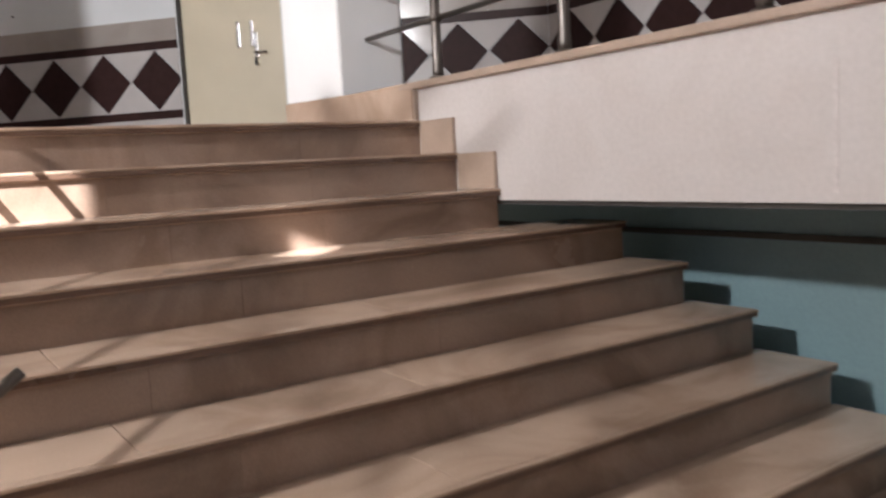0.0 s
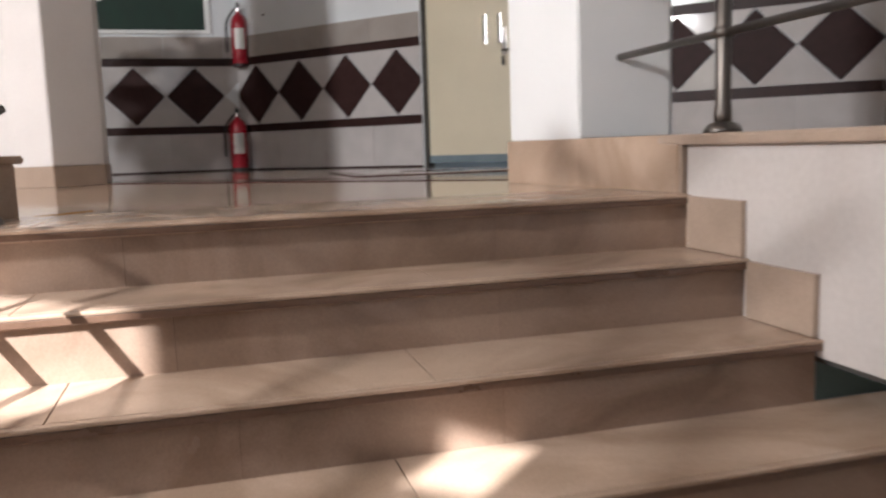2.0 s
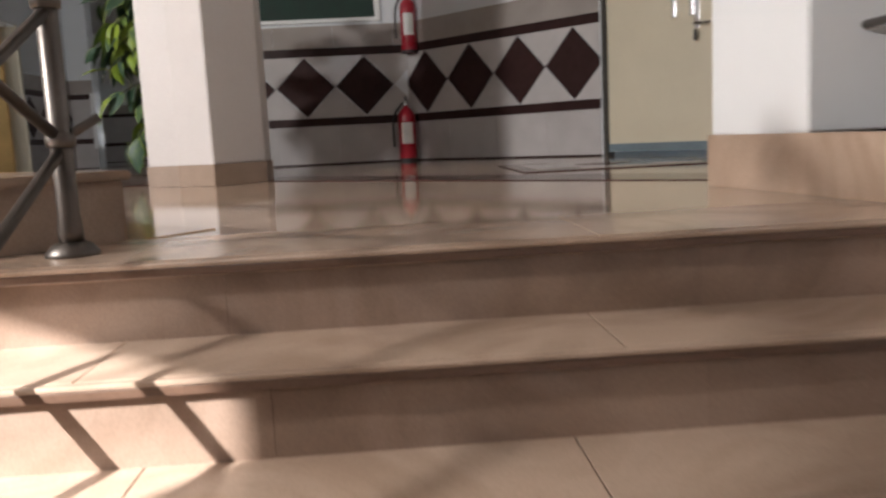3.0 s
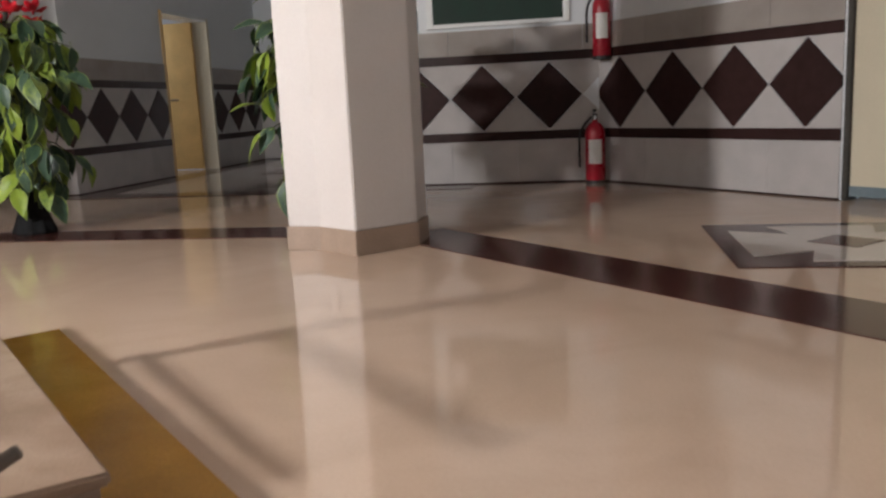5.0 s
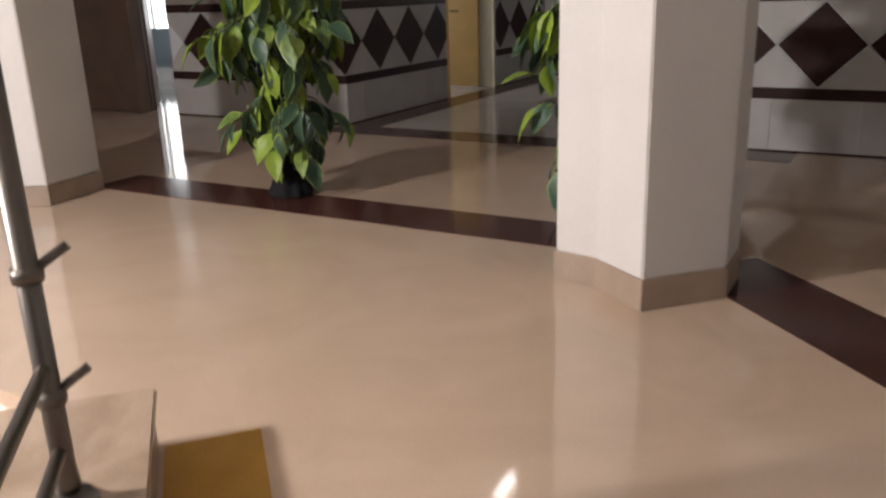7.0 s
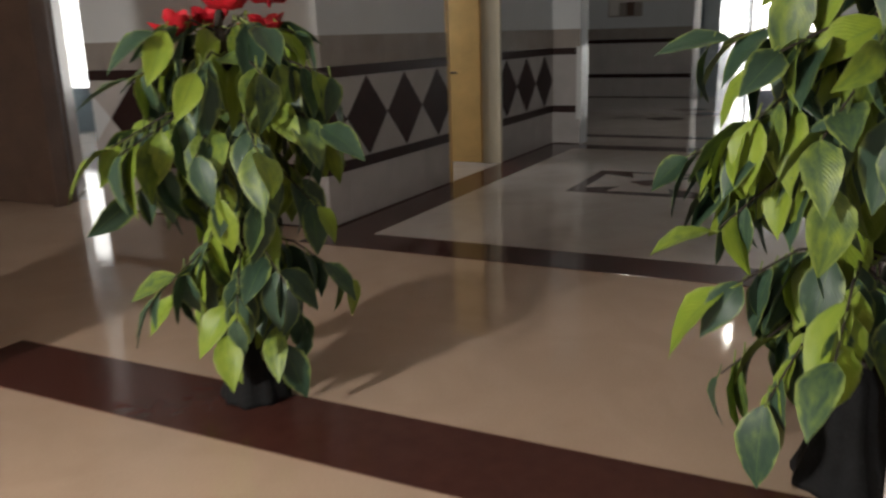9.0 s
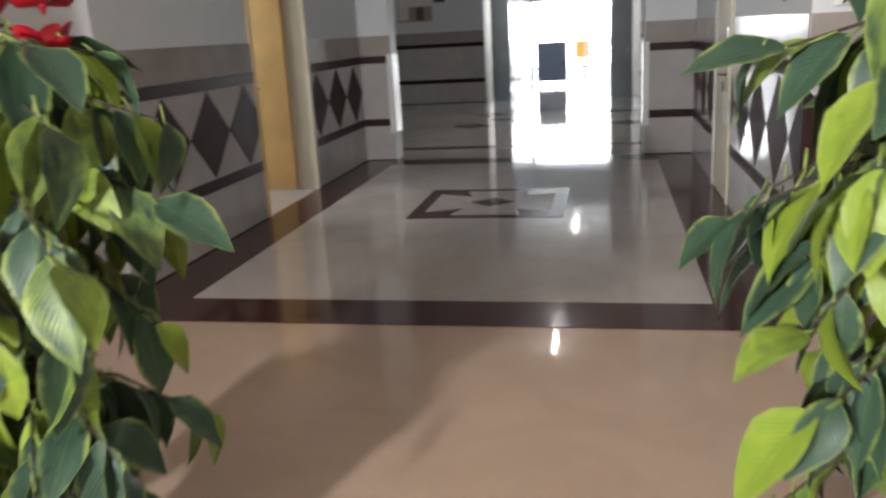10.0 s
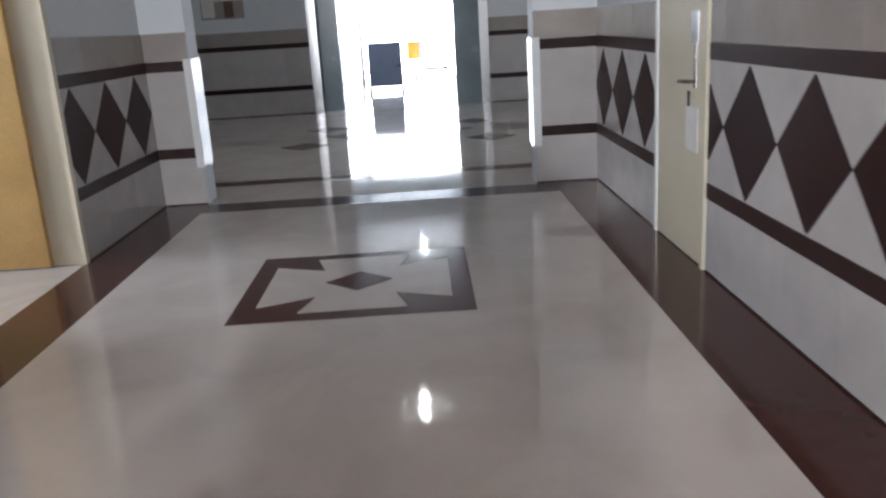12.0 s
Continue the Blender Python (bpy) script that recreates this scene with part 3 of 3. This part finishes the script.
post(rail_l, -2.17, -1.98, -1.19, 1.0, (-0.88, -0.57), (1, 0.4, 0.6))
for z in (0.25, 0.56, 0.96):
    part("rail", rod((-2.08, 0.18, z), (-2.17, -1.98, z - 1.15), 0.014 if z < 0.9 else 0.026), STEEL, rail_l, smooth=True)
for z in (0.27, 0.60):
    part("rising_rail", rod((-2.08, 0.18, z), (-2.30, -0.95, z + 0.66), 0.014), STEEL, rail_l, smooth=True)
rail_k = thing("railing", "stainless steel railing post with two rails on the granite kerb", "railing", (-3.11, 1.25, 0.19))
post(rail_k, 0, 0, 0, 1.0, (0.27, 0.55), (0.5, 0.8, 0.6))
for z in (0.14, 0.34):
    part("rail", rod((0.70, -0.72, z), (-0.03, 0.03, z), 0.016), STEEL, rail_k, smooth=True)

# ---- doors ----
def lever(parent, m, mirror=1):
    """Lever handle with long back plate and key plate."""
    part("back_plate", local_mesh(box(-0.022, -0.006, -0.02, 0.022, 0.0, 0.22, 0.003), m), CHROME, parent)
    part("lever", local_mesh(rod((0, -0.045, 0.02), (0.13 * mirror, -0.05, 0.015), 0.010), m), STEEL, parent, smooth=True)
    part("lever_neck", local_mesh(rod((0, -0.004, 0.02), (0, -0.05, 0.02), 0.009), m), STEEL, parent, smooth=True)
    part("key", local_mesh(box(-0.01, -0.04, -0.11, 0.012, -0.03, -0.03, 0.002), m), BLACK, parent, "keys hanging in the lock")


door = thing("door_1", "cream laminate door with steel handles and a grey kick plate", "door", kind="structure")
part("leaf", diag_wall(2.46, 3.58, 0.05, 2.06, 0.06, 0.003, -0.02), DOORC, door)
part("kick_plate", diag_wall(2.46, 3.58, 0.03, 0.10, 0.055, 0.002, -0.012), SLATE, door, "grey-blue kick plate")
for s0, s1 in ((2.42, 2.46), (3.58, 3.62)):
    part("door_frame", diag_wall(s0, s1, 0.0, 2.1, 0.1, 0.003, 0.012), DARK_SHADE_TRIM if s0 < 3 else WHITEFR, door)
part("door_frame", diag_wall(2.46, 3.58, 2.06, 2.1, 0.1, 0.003, 0.012), WHITEFR, door)
hm = Matrix(((DIAG.x, DIAG_BACK.x, 0, 0), (DIAG.y, DIAG_BACK.y, 0, 0), (0, 0, 1, 0), (0, 0, 0, 1)))
for s in (3.10, 3.25):
    p0 = DIAG0 + DIAG * s + DIAG_BACK * 0.02
    part("pull_handle", local_mesh(box(-0.018, -0.03, 1.06, 0.018, -0.01, 1.32, 0.006), Matrix.Translation(p0) @ hm), CHROME, door)
lever(door, Matrix.Translation(DIAG0 + DIAG * 3.28 + DIAG_BACK * 0.02 + Vector((0, 0, 0.98))) @ hm, 1)

door = thing("door_2", "cream laminate corridor door with a steel lever", "door", kind="structure")
part("leaf", box(XR - 0.012, 9.47, 0.01, XR + 0.04, 10.31, 2.06, 0.003), DOORC, door)
for y0, y1 in ((9.42, 9.47), (10.31, 10.36)):
    part("door_frame", box(XR - 0.022, y0, 0, XR + 0.16, y1, 2.1, 0.004), WHITEFR if y0 > 10 else DOORC, door)
part("door_frame", box(XR - 0.014, 9.47, 2.06, XR + 0.16, 10.31, 2.1, 0.004), DOORC, door)
hm2 = Matrix(((0, 1, 0, XR - 0.012), (-1, 0, 0, 9.62), (0, 0, 1, 0.98), (0, 0, 0, 1)))
lever(door, hm2, -1)
part("push_plate", box(XR - 0.018, 9.57, 1.2, XR - 0.012, 9.68, 1.36, 0.002), CHROME, door)
part("notice", box(XR - 0.016, 9.56, 0.62, XR - 0.012, 9.76, 0.86), LABEL, door, "pale paper notice")

door = thing("door_3", "open ochre wooden door in a white frame", "door", kind="structure")
part("leaf", box(XL - 1.05, 10.34, 0.01, XL - 0.2, 10.385, 2.06, 0.003), OCHRE, door)
part("door_frame", box(XL - 0.22, 10.385, 0, XL + 0.014, 10.44, 2.1, 0.004), DOORC, door, "cream painted frame")
part("door_frame", box(XL - 0.28, 9.10, 0, XL + 0.014, 9.16, 2.1, 0.004), OCHRE, door)
part("door_frame", box(XL - 0.28, 9.16, 2.06, XL + 0.014, 10.385, 2.1, 0.004), WHITEFR, door)
part("lever", rod((XL - 0.58, 10.34, 1.0), (XL - 0.58, 10.28, 1.0), 0.012), BLACK, door)
part("lever", rod((XL - 0.58, 10.285, 1.0), (XL - 0.46, 10.285, 1.0), 0.010), BLACK, door)
wall("wall_room_back", box(-8.65, 7.23, 0, -8.5, 12, H), PAINT, "plain white wall of the side room")
wall("wall_room_side", box(-8.5, 11.9, 0, XL - 0.25, 12.1, H), PAINT, "plain white wall of the side room")

door = thing("door_4", "half-open dark brown wooden entrance door", "door", kind="structure")
part("leaf", box(-10.9, 6.98, 0.01, -9.46, 7.03, 2.2, 0.004), BROWN, door)
part("leaf", local_mesh(box(-0.02, 0, 0.01, 0.02, 0.85, 2.2, 0.004), Matrix.Translation((-9.43, 7.12, 0)) @ Matrix.Rotation(radians(42), 4, "Z")), BROWN, door)
part("door_frame", box(-9.46, 6.95, 0, -9.40, 7.1, 2.25, 0.004), BROWN, door)
wall("wall_front_left_end", box(-11.3, WALL_Y + 0.01, 0, -9.46, WALL_Y + 0.2, H), BROWN, "dark brown panelled wall beside the entrance")
wall("wall_front_left_lintel", box(-9.46, WALL_Y, 2.25, -8.88, WALL_Y + 0.2, H))
wall("wall_passage_west", box(-16.2, 7.0, 0, -16, 12.2, H), PAINT, "plain white wall of the side passage")
wall("wall_passage_south", box(-16, 7.04, 0, -11.3, 7.23, H), PAINT, "plain white wall of the side passage")
wall("wall_passage_low", box(-16, 11.9, 0, -8.66, 12.05, 0.72), SLATE, "low slate-blue wall under the passage window")
win = thing("window_5", "bright passage window with slim white mullions", "window", kind="structure")
for k in range(8):
    part("mullion", box(-15.6 + 0.95 * k, 11.95, 0.72, -15.55 + 0.95 * k, 12.0, 2.3), WHITEFR, win)
wall("wall_passage_above", box(-16, 11.9, 2.3, -8.66, 12.05, H), PAINT, "white wall above the passage window")
structure("backdrop", box(-15.95, 12.06, 0.73, -8.66, 12.1, 2.3), OUTSIDE, "bright daylight outside the passage window", "backdrop")

# corner guards at the end of the corridor
for x in (-6.13, -3.30):
    g = thing("corner_guard", "shiny white enamel corner guard on the pier", "corner guard", (x, Y_END, 0), group="corner guards")
    sx = 1 if x < -5 else -1
    part("face_plate", box(-0.05 if sx > 0 else -0.016, -0.016, 0.32, 0.016 if sx > 0 else 0.05, -0.011, 1.22, 0.002), WHITEFR, g)
    part("side_plate", box(0.0 if sx > 0 else -0.016, -0.011, 0.32, 0.016 if sx > 0 else 0.0, 0.28, 1.22, 0.002), WHITEFR, g)

# ---- far hall and entrance ----
vest = thing("entrance", "glazed entrance with dark side panels and open doors", "entrance", kind="structure")
part("side_panel", box(-6.1, 19.95, 0, -5.62, 25.0, H), SLATE, vest)
part("side_panel", box(-3.62, 19.95, 0, -3.05, 25.0, H), SLATE, vest)
for x in (-6.05, -3.14):
    part("jamb", box(x - 0.06, 19.62, 0, x + 0.10, 19.70, 2.6, 0.006), CHROME, vest)
for x in (-5.25, -3.95):
    part("door_rail", box(x - 0.35, 24.9, 0.34, x + 0.35, 24.95, 0.40), STEEL, vest)
    part("door_stile", box(x - 0.36 if x < -5 else x + 0.30, 24.9, 0, x - 0.30 if x < -5 else x + 0.36, 24.95, 2.05), STEEL, vest)
part("head", box(-5.62, 24.9, 2.05, -3.62, 25.0, H), SLATE, vest)
structure("backdrop", box(-12, 29.8, -0.2, 3, 29.9, 6), OUTSIDE, "bright daylight outside the entrance", "backdrop")
structure("ground", box(-60, 26.0, -0.3, 60, 29.8, -0.02), SHOWER, "pale paved ground outside the entrance", "ground")
for x in (-4.98, -4.22):
    part("door_stile", box(x - 0.025, 24.88, 0.02, x + 0.025, 24.94, 2.05), WHITEFR, vest)
    part("door_rail", box(x - 0.3, 24.9, 1.18, x + 0.3, 24.93, 1.22), STEEL, vest)
osign = thing("sign", "small orange standing sign outside the entrance", "sign", (-4.35, 27.0, -0.02))
part("panel", box(-0.2, -0.02, 0.55, 0.2, 0.02, 1.0, 0.01), ORANGE, osign)
part("leg", box(-0.03, -0.02, 0.0, 0.03, 0.02, 0.55), STEEL, osign)
part("foot", box(-0.18, -0.15, 0.0, 0.18, 0.15, 0.03, 0.006), STEEL, osign)
desk = thing("display_board", "navy blue standing board in the entrance", "board", (-5.0, 23.6, 0))
part("panel", box(-0.36, -0.03, 0.12, 0.36, 0.03, 1.05, 0.01), NAVY, desk)
for x in (-0.35, 0.35):
    part("foot", box(x - 0.03, -0.22, 0, x + 0.03, 0.22, 0.12, 0.01), STEEL, desk)

# notice board on the front wall
board = thing("notice_board", "dark green notice board in a white metal frame", "notice board", (-2.02, WALL_Y, 1.46))
part("panel", box(-0.60, -0.018, 0.04, 0.60, -0.004, 0.94), GREEN, board)
for b in (box(-0.66, -0.03, 0, -0.60, -0.001, 1.0, 0.004), box(0.60, -0.03, 0, 0.66, -0.001, 1.0, 0.004), box(-0.60, -0.03, 0, 0.60, -0.001, 0.04, 0.004), box(-0.60, -0.03, 0.94, 0.60, -0.001, 1.0, 0.004)):
    part("frame", b, WHITEFR, board)
part("paper", box(-0.58, -0.021, 0.33, -0.42, -0.0185, 0.56), LABEL, board, "pinned white sheet")

sign = thing("wall_sign", "small grey and white sign on the hall wall", "sign", (-7.15, 19.69, 1.95))
part("plate", box(-0.5, -0.02, 0, 0.5, 0.0, 0.36, 0.004), LABEL, sign)
part("picture", box(0.05, -0.026, 0.06, 0.28, -0.02, 0.30), NAVY, sign)


# ---- fire extinguishers ----
def extinguisher(at, label, h=0.52, r=0.085, hung=False):
    ob = thing("fire_extinguisher", label, "fire extinguisher", at, group="fire extinguishers")
    part("cylinder", lathe([(r * 0.93, 0), (r, 0.02), (r, h * 0.74), (r * 0.93, h * 0.82), (r * 0.6, h * 0.89), (r * 0.3, h * 0.92), (r * 0.3, h * 0.95)], 24), RED, ob, smooth=True)
    part("base_ring", lathe([(r * 1.02, 0.0), (r * 1.02, 0.03)], 24), BLACK, ob)
    part("valve", rod((0, 0, h * 0.95), (0, 0, h * 1.02), 0.022), CHROME, ob)
    part("grip", box(-0.02, -0.10, h * 1.02, 0.02, 0.03, h * 1.045, 0.004), BLACK, ob)
    part("trigger", local_mesh(box(-0.016, -0.11, h * 1.075, 0.016, 0.03, h * 1.095, 0.004), Matrix.Rotation(radians(-7), 4, "X")), BLACK, ob)
    bm = bmesh.new()
    prev = None
    for k in range(13):
        t = k / 12
        p = Vector((-0.03 - (r + 0.02) * math.sin(min(1, t * 1.8) * math.pi / 2), -0.04, h * (1.0 - 0.75 * t) + 0.04 * math.sin(math.pi * t)))
        if prev:
            rod(prev, p, 0.011, 8, bm=bm)
        prev = p
    part("hose", bm, BLACK, ob, smooth=True)
    lb = bmesh.new()
    for k in range(8):
        a0, a1 = radians(-130 + k * 10), radians(-120 + k * 10)
        vs = [lb.verts.new(((r + 0.001) * math.cos(a), (r + 0.001) * math.sin(a), z)) for a, z in ((a0, h * 0.30), (a1, h * 0.30), (a1, h * 0.66), (a0, h * 0.66))]
        lb.faces.new(vs)
    part("label_plate", lb, LABEL, ob, "printed white label")
    if hung:
        part("hook", box(-0.015, 0.0, h * 0.93, 0.015, 0.11, h * 0.97), STEEL, ob)
    return ob


extinguisher((-1.15, 6.86, 0), "red fire extinguisher with white label standing on the floor", 0.60, 0.09)
extinguisher((-1.08, 6.88, 1.10), "red fire extinguisher hung on the wall above another", 0.60, 0.08, True)
frame2 = thing("picture_frame", "dark framed picture on the white diagonal wall", "picture")
part("frame", diag_wall(0.93, 1.52, 1.93, 2.55, 0.0, 0.004, 0.03), BROWN, frame2)
part("picture", diag_wall(0.97, 1.48, 1.97, 2.51, 0.0, 0.0, 0.033), NAVY, frame2)
hook = thing("wall_hook", "small dark hook on the white wall", "hook", (-0.80, 6.735, 1.62))
part("peg", rod((0, 0, 0), (-0.03, -0.03, 0.0), 0.012), BLACK, hook)

# ---- ceiling lamps ----
# first three match floor reflections; last three are unseen, added as fill
for x, y in ((-4.45, 14.4), (-4.40, 22.0), (-4.4, 6.2), (-9.5, 16.5), (0.5, 16.5), (1.9, -0.6)):
    lamp = thing("ceiling_lamp", "slim white ceiling tube fitting, three of the six added as fill", "ceiling lamp", (x, y, H), group="ceiling lamps")
    part("housing", box(-0.05, -0.36, -0.05, 0.05, 0.36, -0.001, 0.008), WHITEFR, lamp)
    part("tube", rod((0, -0.21, -0.072), (0, 0.21, -0.072), 0.010), DIM_TUBE if y < 10 else TUBE, lamp)
    for e in (-0.32, 0.32):
        part("socket", box(-0.02, e - 0.015, -0.095, 0.02, e + 0.015, -0.05), WHITEFR, lamp)


# ---- plants ----
def leaf_mesh(length, width, curl):
    """Pointed oval leaf, folded along the vein, drooping to the tip. Grows along +y."""
    bm = bmesh.new()
    uvl = bm.loops.layers.uv.new("UVMap")
    prof = [(0.0, 0.04), (0.10, 0.42), (0.26, 0.86), (0.44, 1.0), (0.62, 0.86), (0.80, 0.52), (0.93, 0.18), (1.0, 0.01)]
    rows = []
    for t, w in prof:
        y, z = length * t, -curl * length * t * t
        hw = width / 2 * w
        rip = 0.012 * length * math.sin(t * 19)
        rows.append([(Vector((s * hw, y, z + abs(s) * hw * 0.42 - (abs(s) > 0.9) * hw * 0.12 + rip * s)), 0.5 + 0.5 * s, t) for s in (-1, -0.55, 0, 0.55, 1)])
    vs = [[(bm.verts.new(p), u, v) for p, u, v in r] for r in rows]
    for a, b in zip(vs, vs[1:]):
        for k in range(4):
            quad = (a[k], a[k + 1], b[k + 1], b[k])
            f = bm.faces.new([q[0] for q in quad])
            for lp, q in zip(f.loops, quad):
                lp[uvl].uv = (q[1], q[2])
    rod((0, -0.05, 0.0), (0, 0.01, 0), 0.003, 5, bm=bm)
    me = mesh_of(bm, LEAF, True)
    return me


LEAVES = [leaf_mesh(0.24, 0.128, 0.30), leaf_mesh(0.20, 0.115, 0.45), leaf_mesh(0.26, 0.122, 0.22), leaf_mesh(0.23, 0.135, 0.6)]


def petal_mesh():
    bm = bmesh.new()
    pts = [(0, 0), (0.02, 0.02), (0.026, 0.05), (0.014, 0.075), (0, 0.085), (-0.014, 0.075), (-0.026, 0.05), (-0.02, 0.02)]
    c = bm.verts.new((0, 0.045, -0.008))
    ring = [bm.verts.new((x, y, 0.012 * (abs(x) / 0.026) + 0.25 * y * y / 0.085)) for x, y in pts]
    for k in range(len(ring)):
        bm.faces.new((c, ring[k], ring[(k + 1) % len(ring)]))
    return mesh_of(bm, PETAL, True)


PETALS = petal_mesh()


def plant(at, seed, label, turn, tall=1.0, sprays=()):
    rnd = random.Random(seed)
    ob = thing("artificial_plant", label, "plant", at, group="artificial plants")
    foot = lathe([(0.140, 0.0), (0.141, 0.02), (0.120, 0.07), (0.098, 0.14), (0.086, 0.24), (0.080, 0.33), (0.055, 0.37)], 36)
    for v in foot.verts:
        ang = math.atan2(v.co.y, v.co.x)
        k = 1 + 0.07 * math.sin(9 * ang + 3 * v.co.z) + 0.04 * math.sin(5 * ang + 1.3)
        v.co.x, v.co.y = v.co.x * k, v.co.y * k
    part("foot", foot, FOOT, ob, "black fluted foot", smooth=True)
    stem = bmesh.new()
    prev = Vector((0, 0, 0.3))
    for k in range(1, 9):
        p = Vector((0.025 * math.sin(k * 1.7), 0.025 * math.cos(k * 2.1), 0.3 + 0.165 * k))
        rod(prev, p, 0.034 - 0.0022 * k, 9, 0.033 - 0.0022 * k, bm=stem)
        prev = p
    part("stem", stem, BARK, ob, smooth=True)
    # drooping sprays: lower skirt, bare stem, broad crown, sparse top
    tiers = [(0.60, 0.34, 7, 9, -0.27), (0.70, 0.42, 7, 8, -0.18), (0.92, 0.22, 4, 5, -0.25), (1.06, 0.40, 8, 9, -0.22), (1.18, 0.47, 10, 9, -0.14), (1.30, 0.40, 8, 8, -0.04), (1.44, 0.28, 6, 6, 0.02)]
    tiers = [(*tier, None) for tier in tiers] + [(z, reach, 1, 12, fall, way) for z, reach, fall, way in sprays]
    for z, reach, branches, count, fall, way in tiers:
        for k in range(branches):
            a = 2 * math.pi * (k + rnd.uniform(-0.3, 0.3)) / branches + turn + 3 * z if way is None else way
            length = reach * rnd.uniform(0.62, 1.08)
            root = Vector((0, 0, z + rnd.uniform(-0.05, 0.05)))
            out = Vector((math.cos(a), math.sin(a), 0))
            tip = root + out * length + Vector((0, 0, fall * rnd.uniform(0.6, 1.3)))
            mid = (root + tip) / 2 + Vector((0, 0, 0.05))
            twig = rod(root, mid, 0.005, 5, 0.004)
            rod(mid, tip, 0.004, 5, 0.003, bm=twig)
            part("twig", twig, BARK, ob)
            for n in range(count):
                t = 0.22 + 0.78 * (n + rnd.uniform(-0.3, 0.3)) / (count - 1)
                p = root * (1 - t) ** 2 + mid * 2 * t * (1 - t) + tip * t * t
                side = (-1 if n % 2 else 1) * rnd.uniform(0.25, 1.15) * (1.1 - 0.6 * t)
                pitch = -46 + 110 * fall + rnd.gauss(0, 24) + (16 if n == count - 1 else 0)
                lf = part("leaf", LEAVES[rnd.randrange(4)], LEAF, ob)
                lf.matrix_local = Matrix.Translation(p) @ Matrix.Rotation(a - math.pi / 2 + side, 4, "Z") @ Matrix.Rotation(radians(max(-88, pitch)), 4, "X") @ Matrix.Rotation(rnd.gauss(0, 0.5), 4, "Y") @ Matrix.Scale(rnd.uniform(0.66, 1.04), 4)
    for k in range(5):
        a = 1.26 * k + rnd.random() * 0.8
        r = rnd.uniform(0.08, 0.24)
        c = Vector((r * math.cos(a), r * math.sin(a), 1.42 + rnd.uniform(0, 0.14)))
        fl = part("flower", lathe([(0.004, -0.02), (0.012, 0.0), (0.010, 0.012)], 8), RED, ob, "red flower", smooth=True)
        fl.location = c
        for j in range(6):
            pe = part("petal", PETALS, PETAL, fl)
            pe.matrix_local = Matrix.Rotation(j * 1.047 + rnd.random() * 0.4, 4, "Z") @ Matrix.Rotation(rnd.uniform(0.1, 0.7), 4, "X") @ Matrix.Scale(1.25, 4)
    ob.scale = (tall, tall, tall)
    return ob


plant((-5.09, 4.42, 0.004), 3, "leafy green-yellow artificial plant with red flowers on a black foot", 0.3)
plant((-2.93, 4.62, 0.0), 8, "leafy green-yellow artificial plant with red flowers beside a column", 1.4, 1.08, ((1.02, 0.62, -0.16, 3.15), (0.96, 0.58, -0.14, 3.45), (1.10, 0.56, -0.12, 3.75)))

# ---- notice on the hall wall ----
notice = thing("wall_notice", "grey notice panel with pale and dark cards on the wall", "notice", (-7.51, 19.7, 1.90))
part("backing", box(-0.36, -0.018, -0.24, 0.36, 0.002, 0.30, 0.003), TAUPE, notice, "pale grey backing")
part("white_card", box(-0.34, -0.024, -0.21, -0.13, -0.017, 0.25, 0.002), LABEL, notice, "white card")
part("dark_card", box(0.03, -0.024, -0.22, 0.19, -0.017, 0.06, 0.002), BROWN, notice, "dark card")
part("white_card", box(0.03, -0.024, 0.08, 0.33, -0.017, 0.26, 0.002), LABEL, notice, "white card")
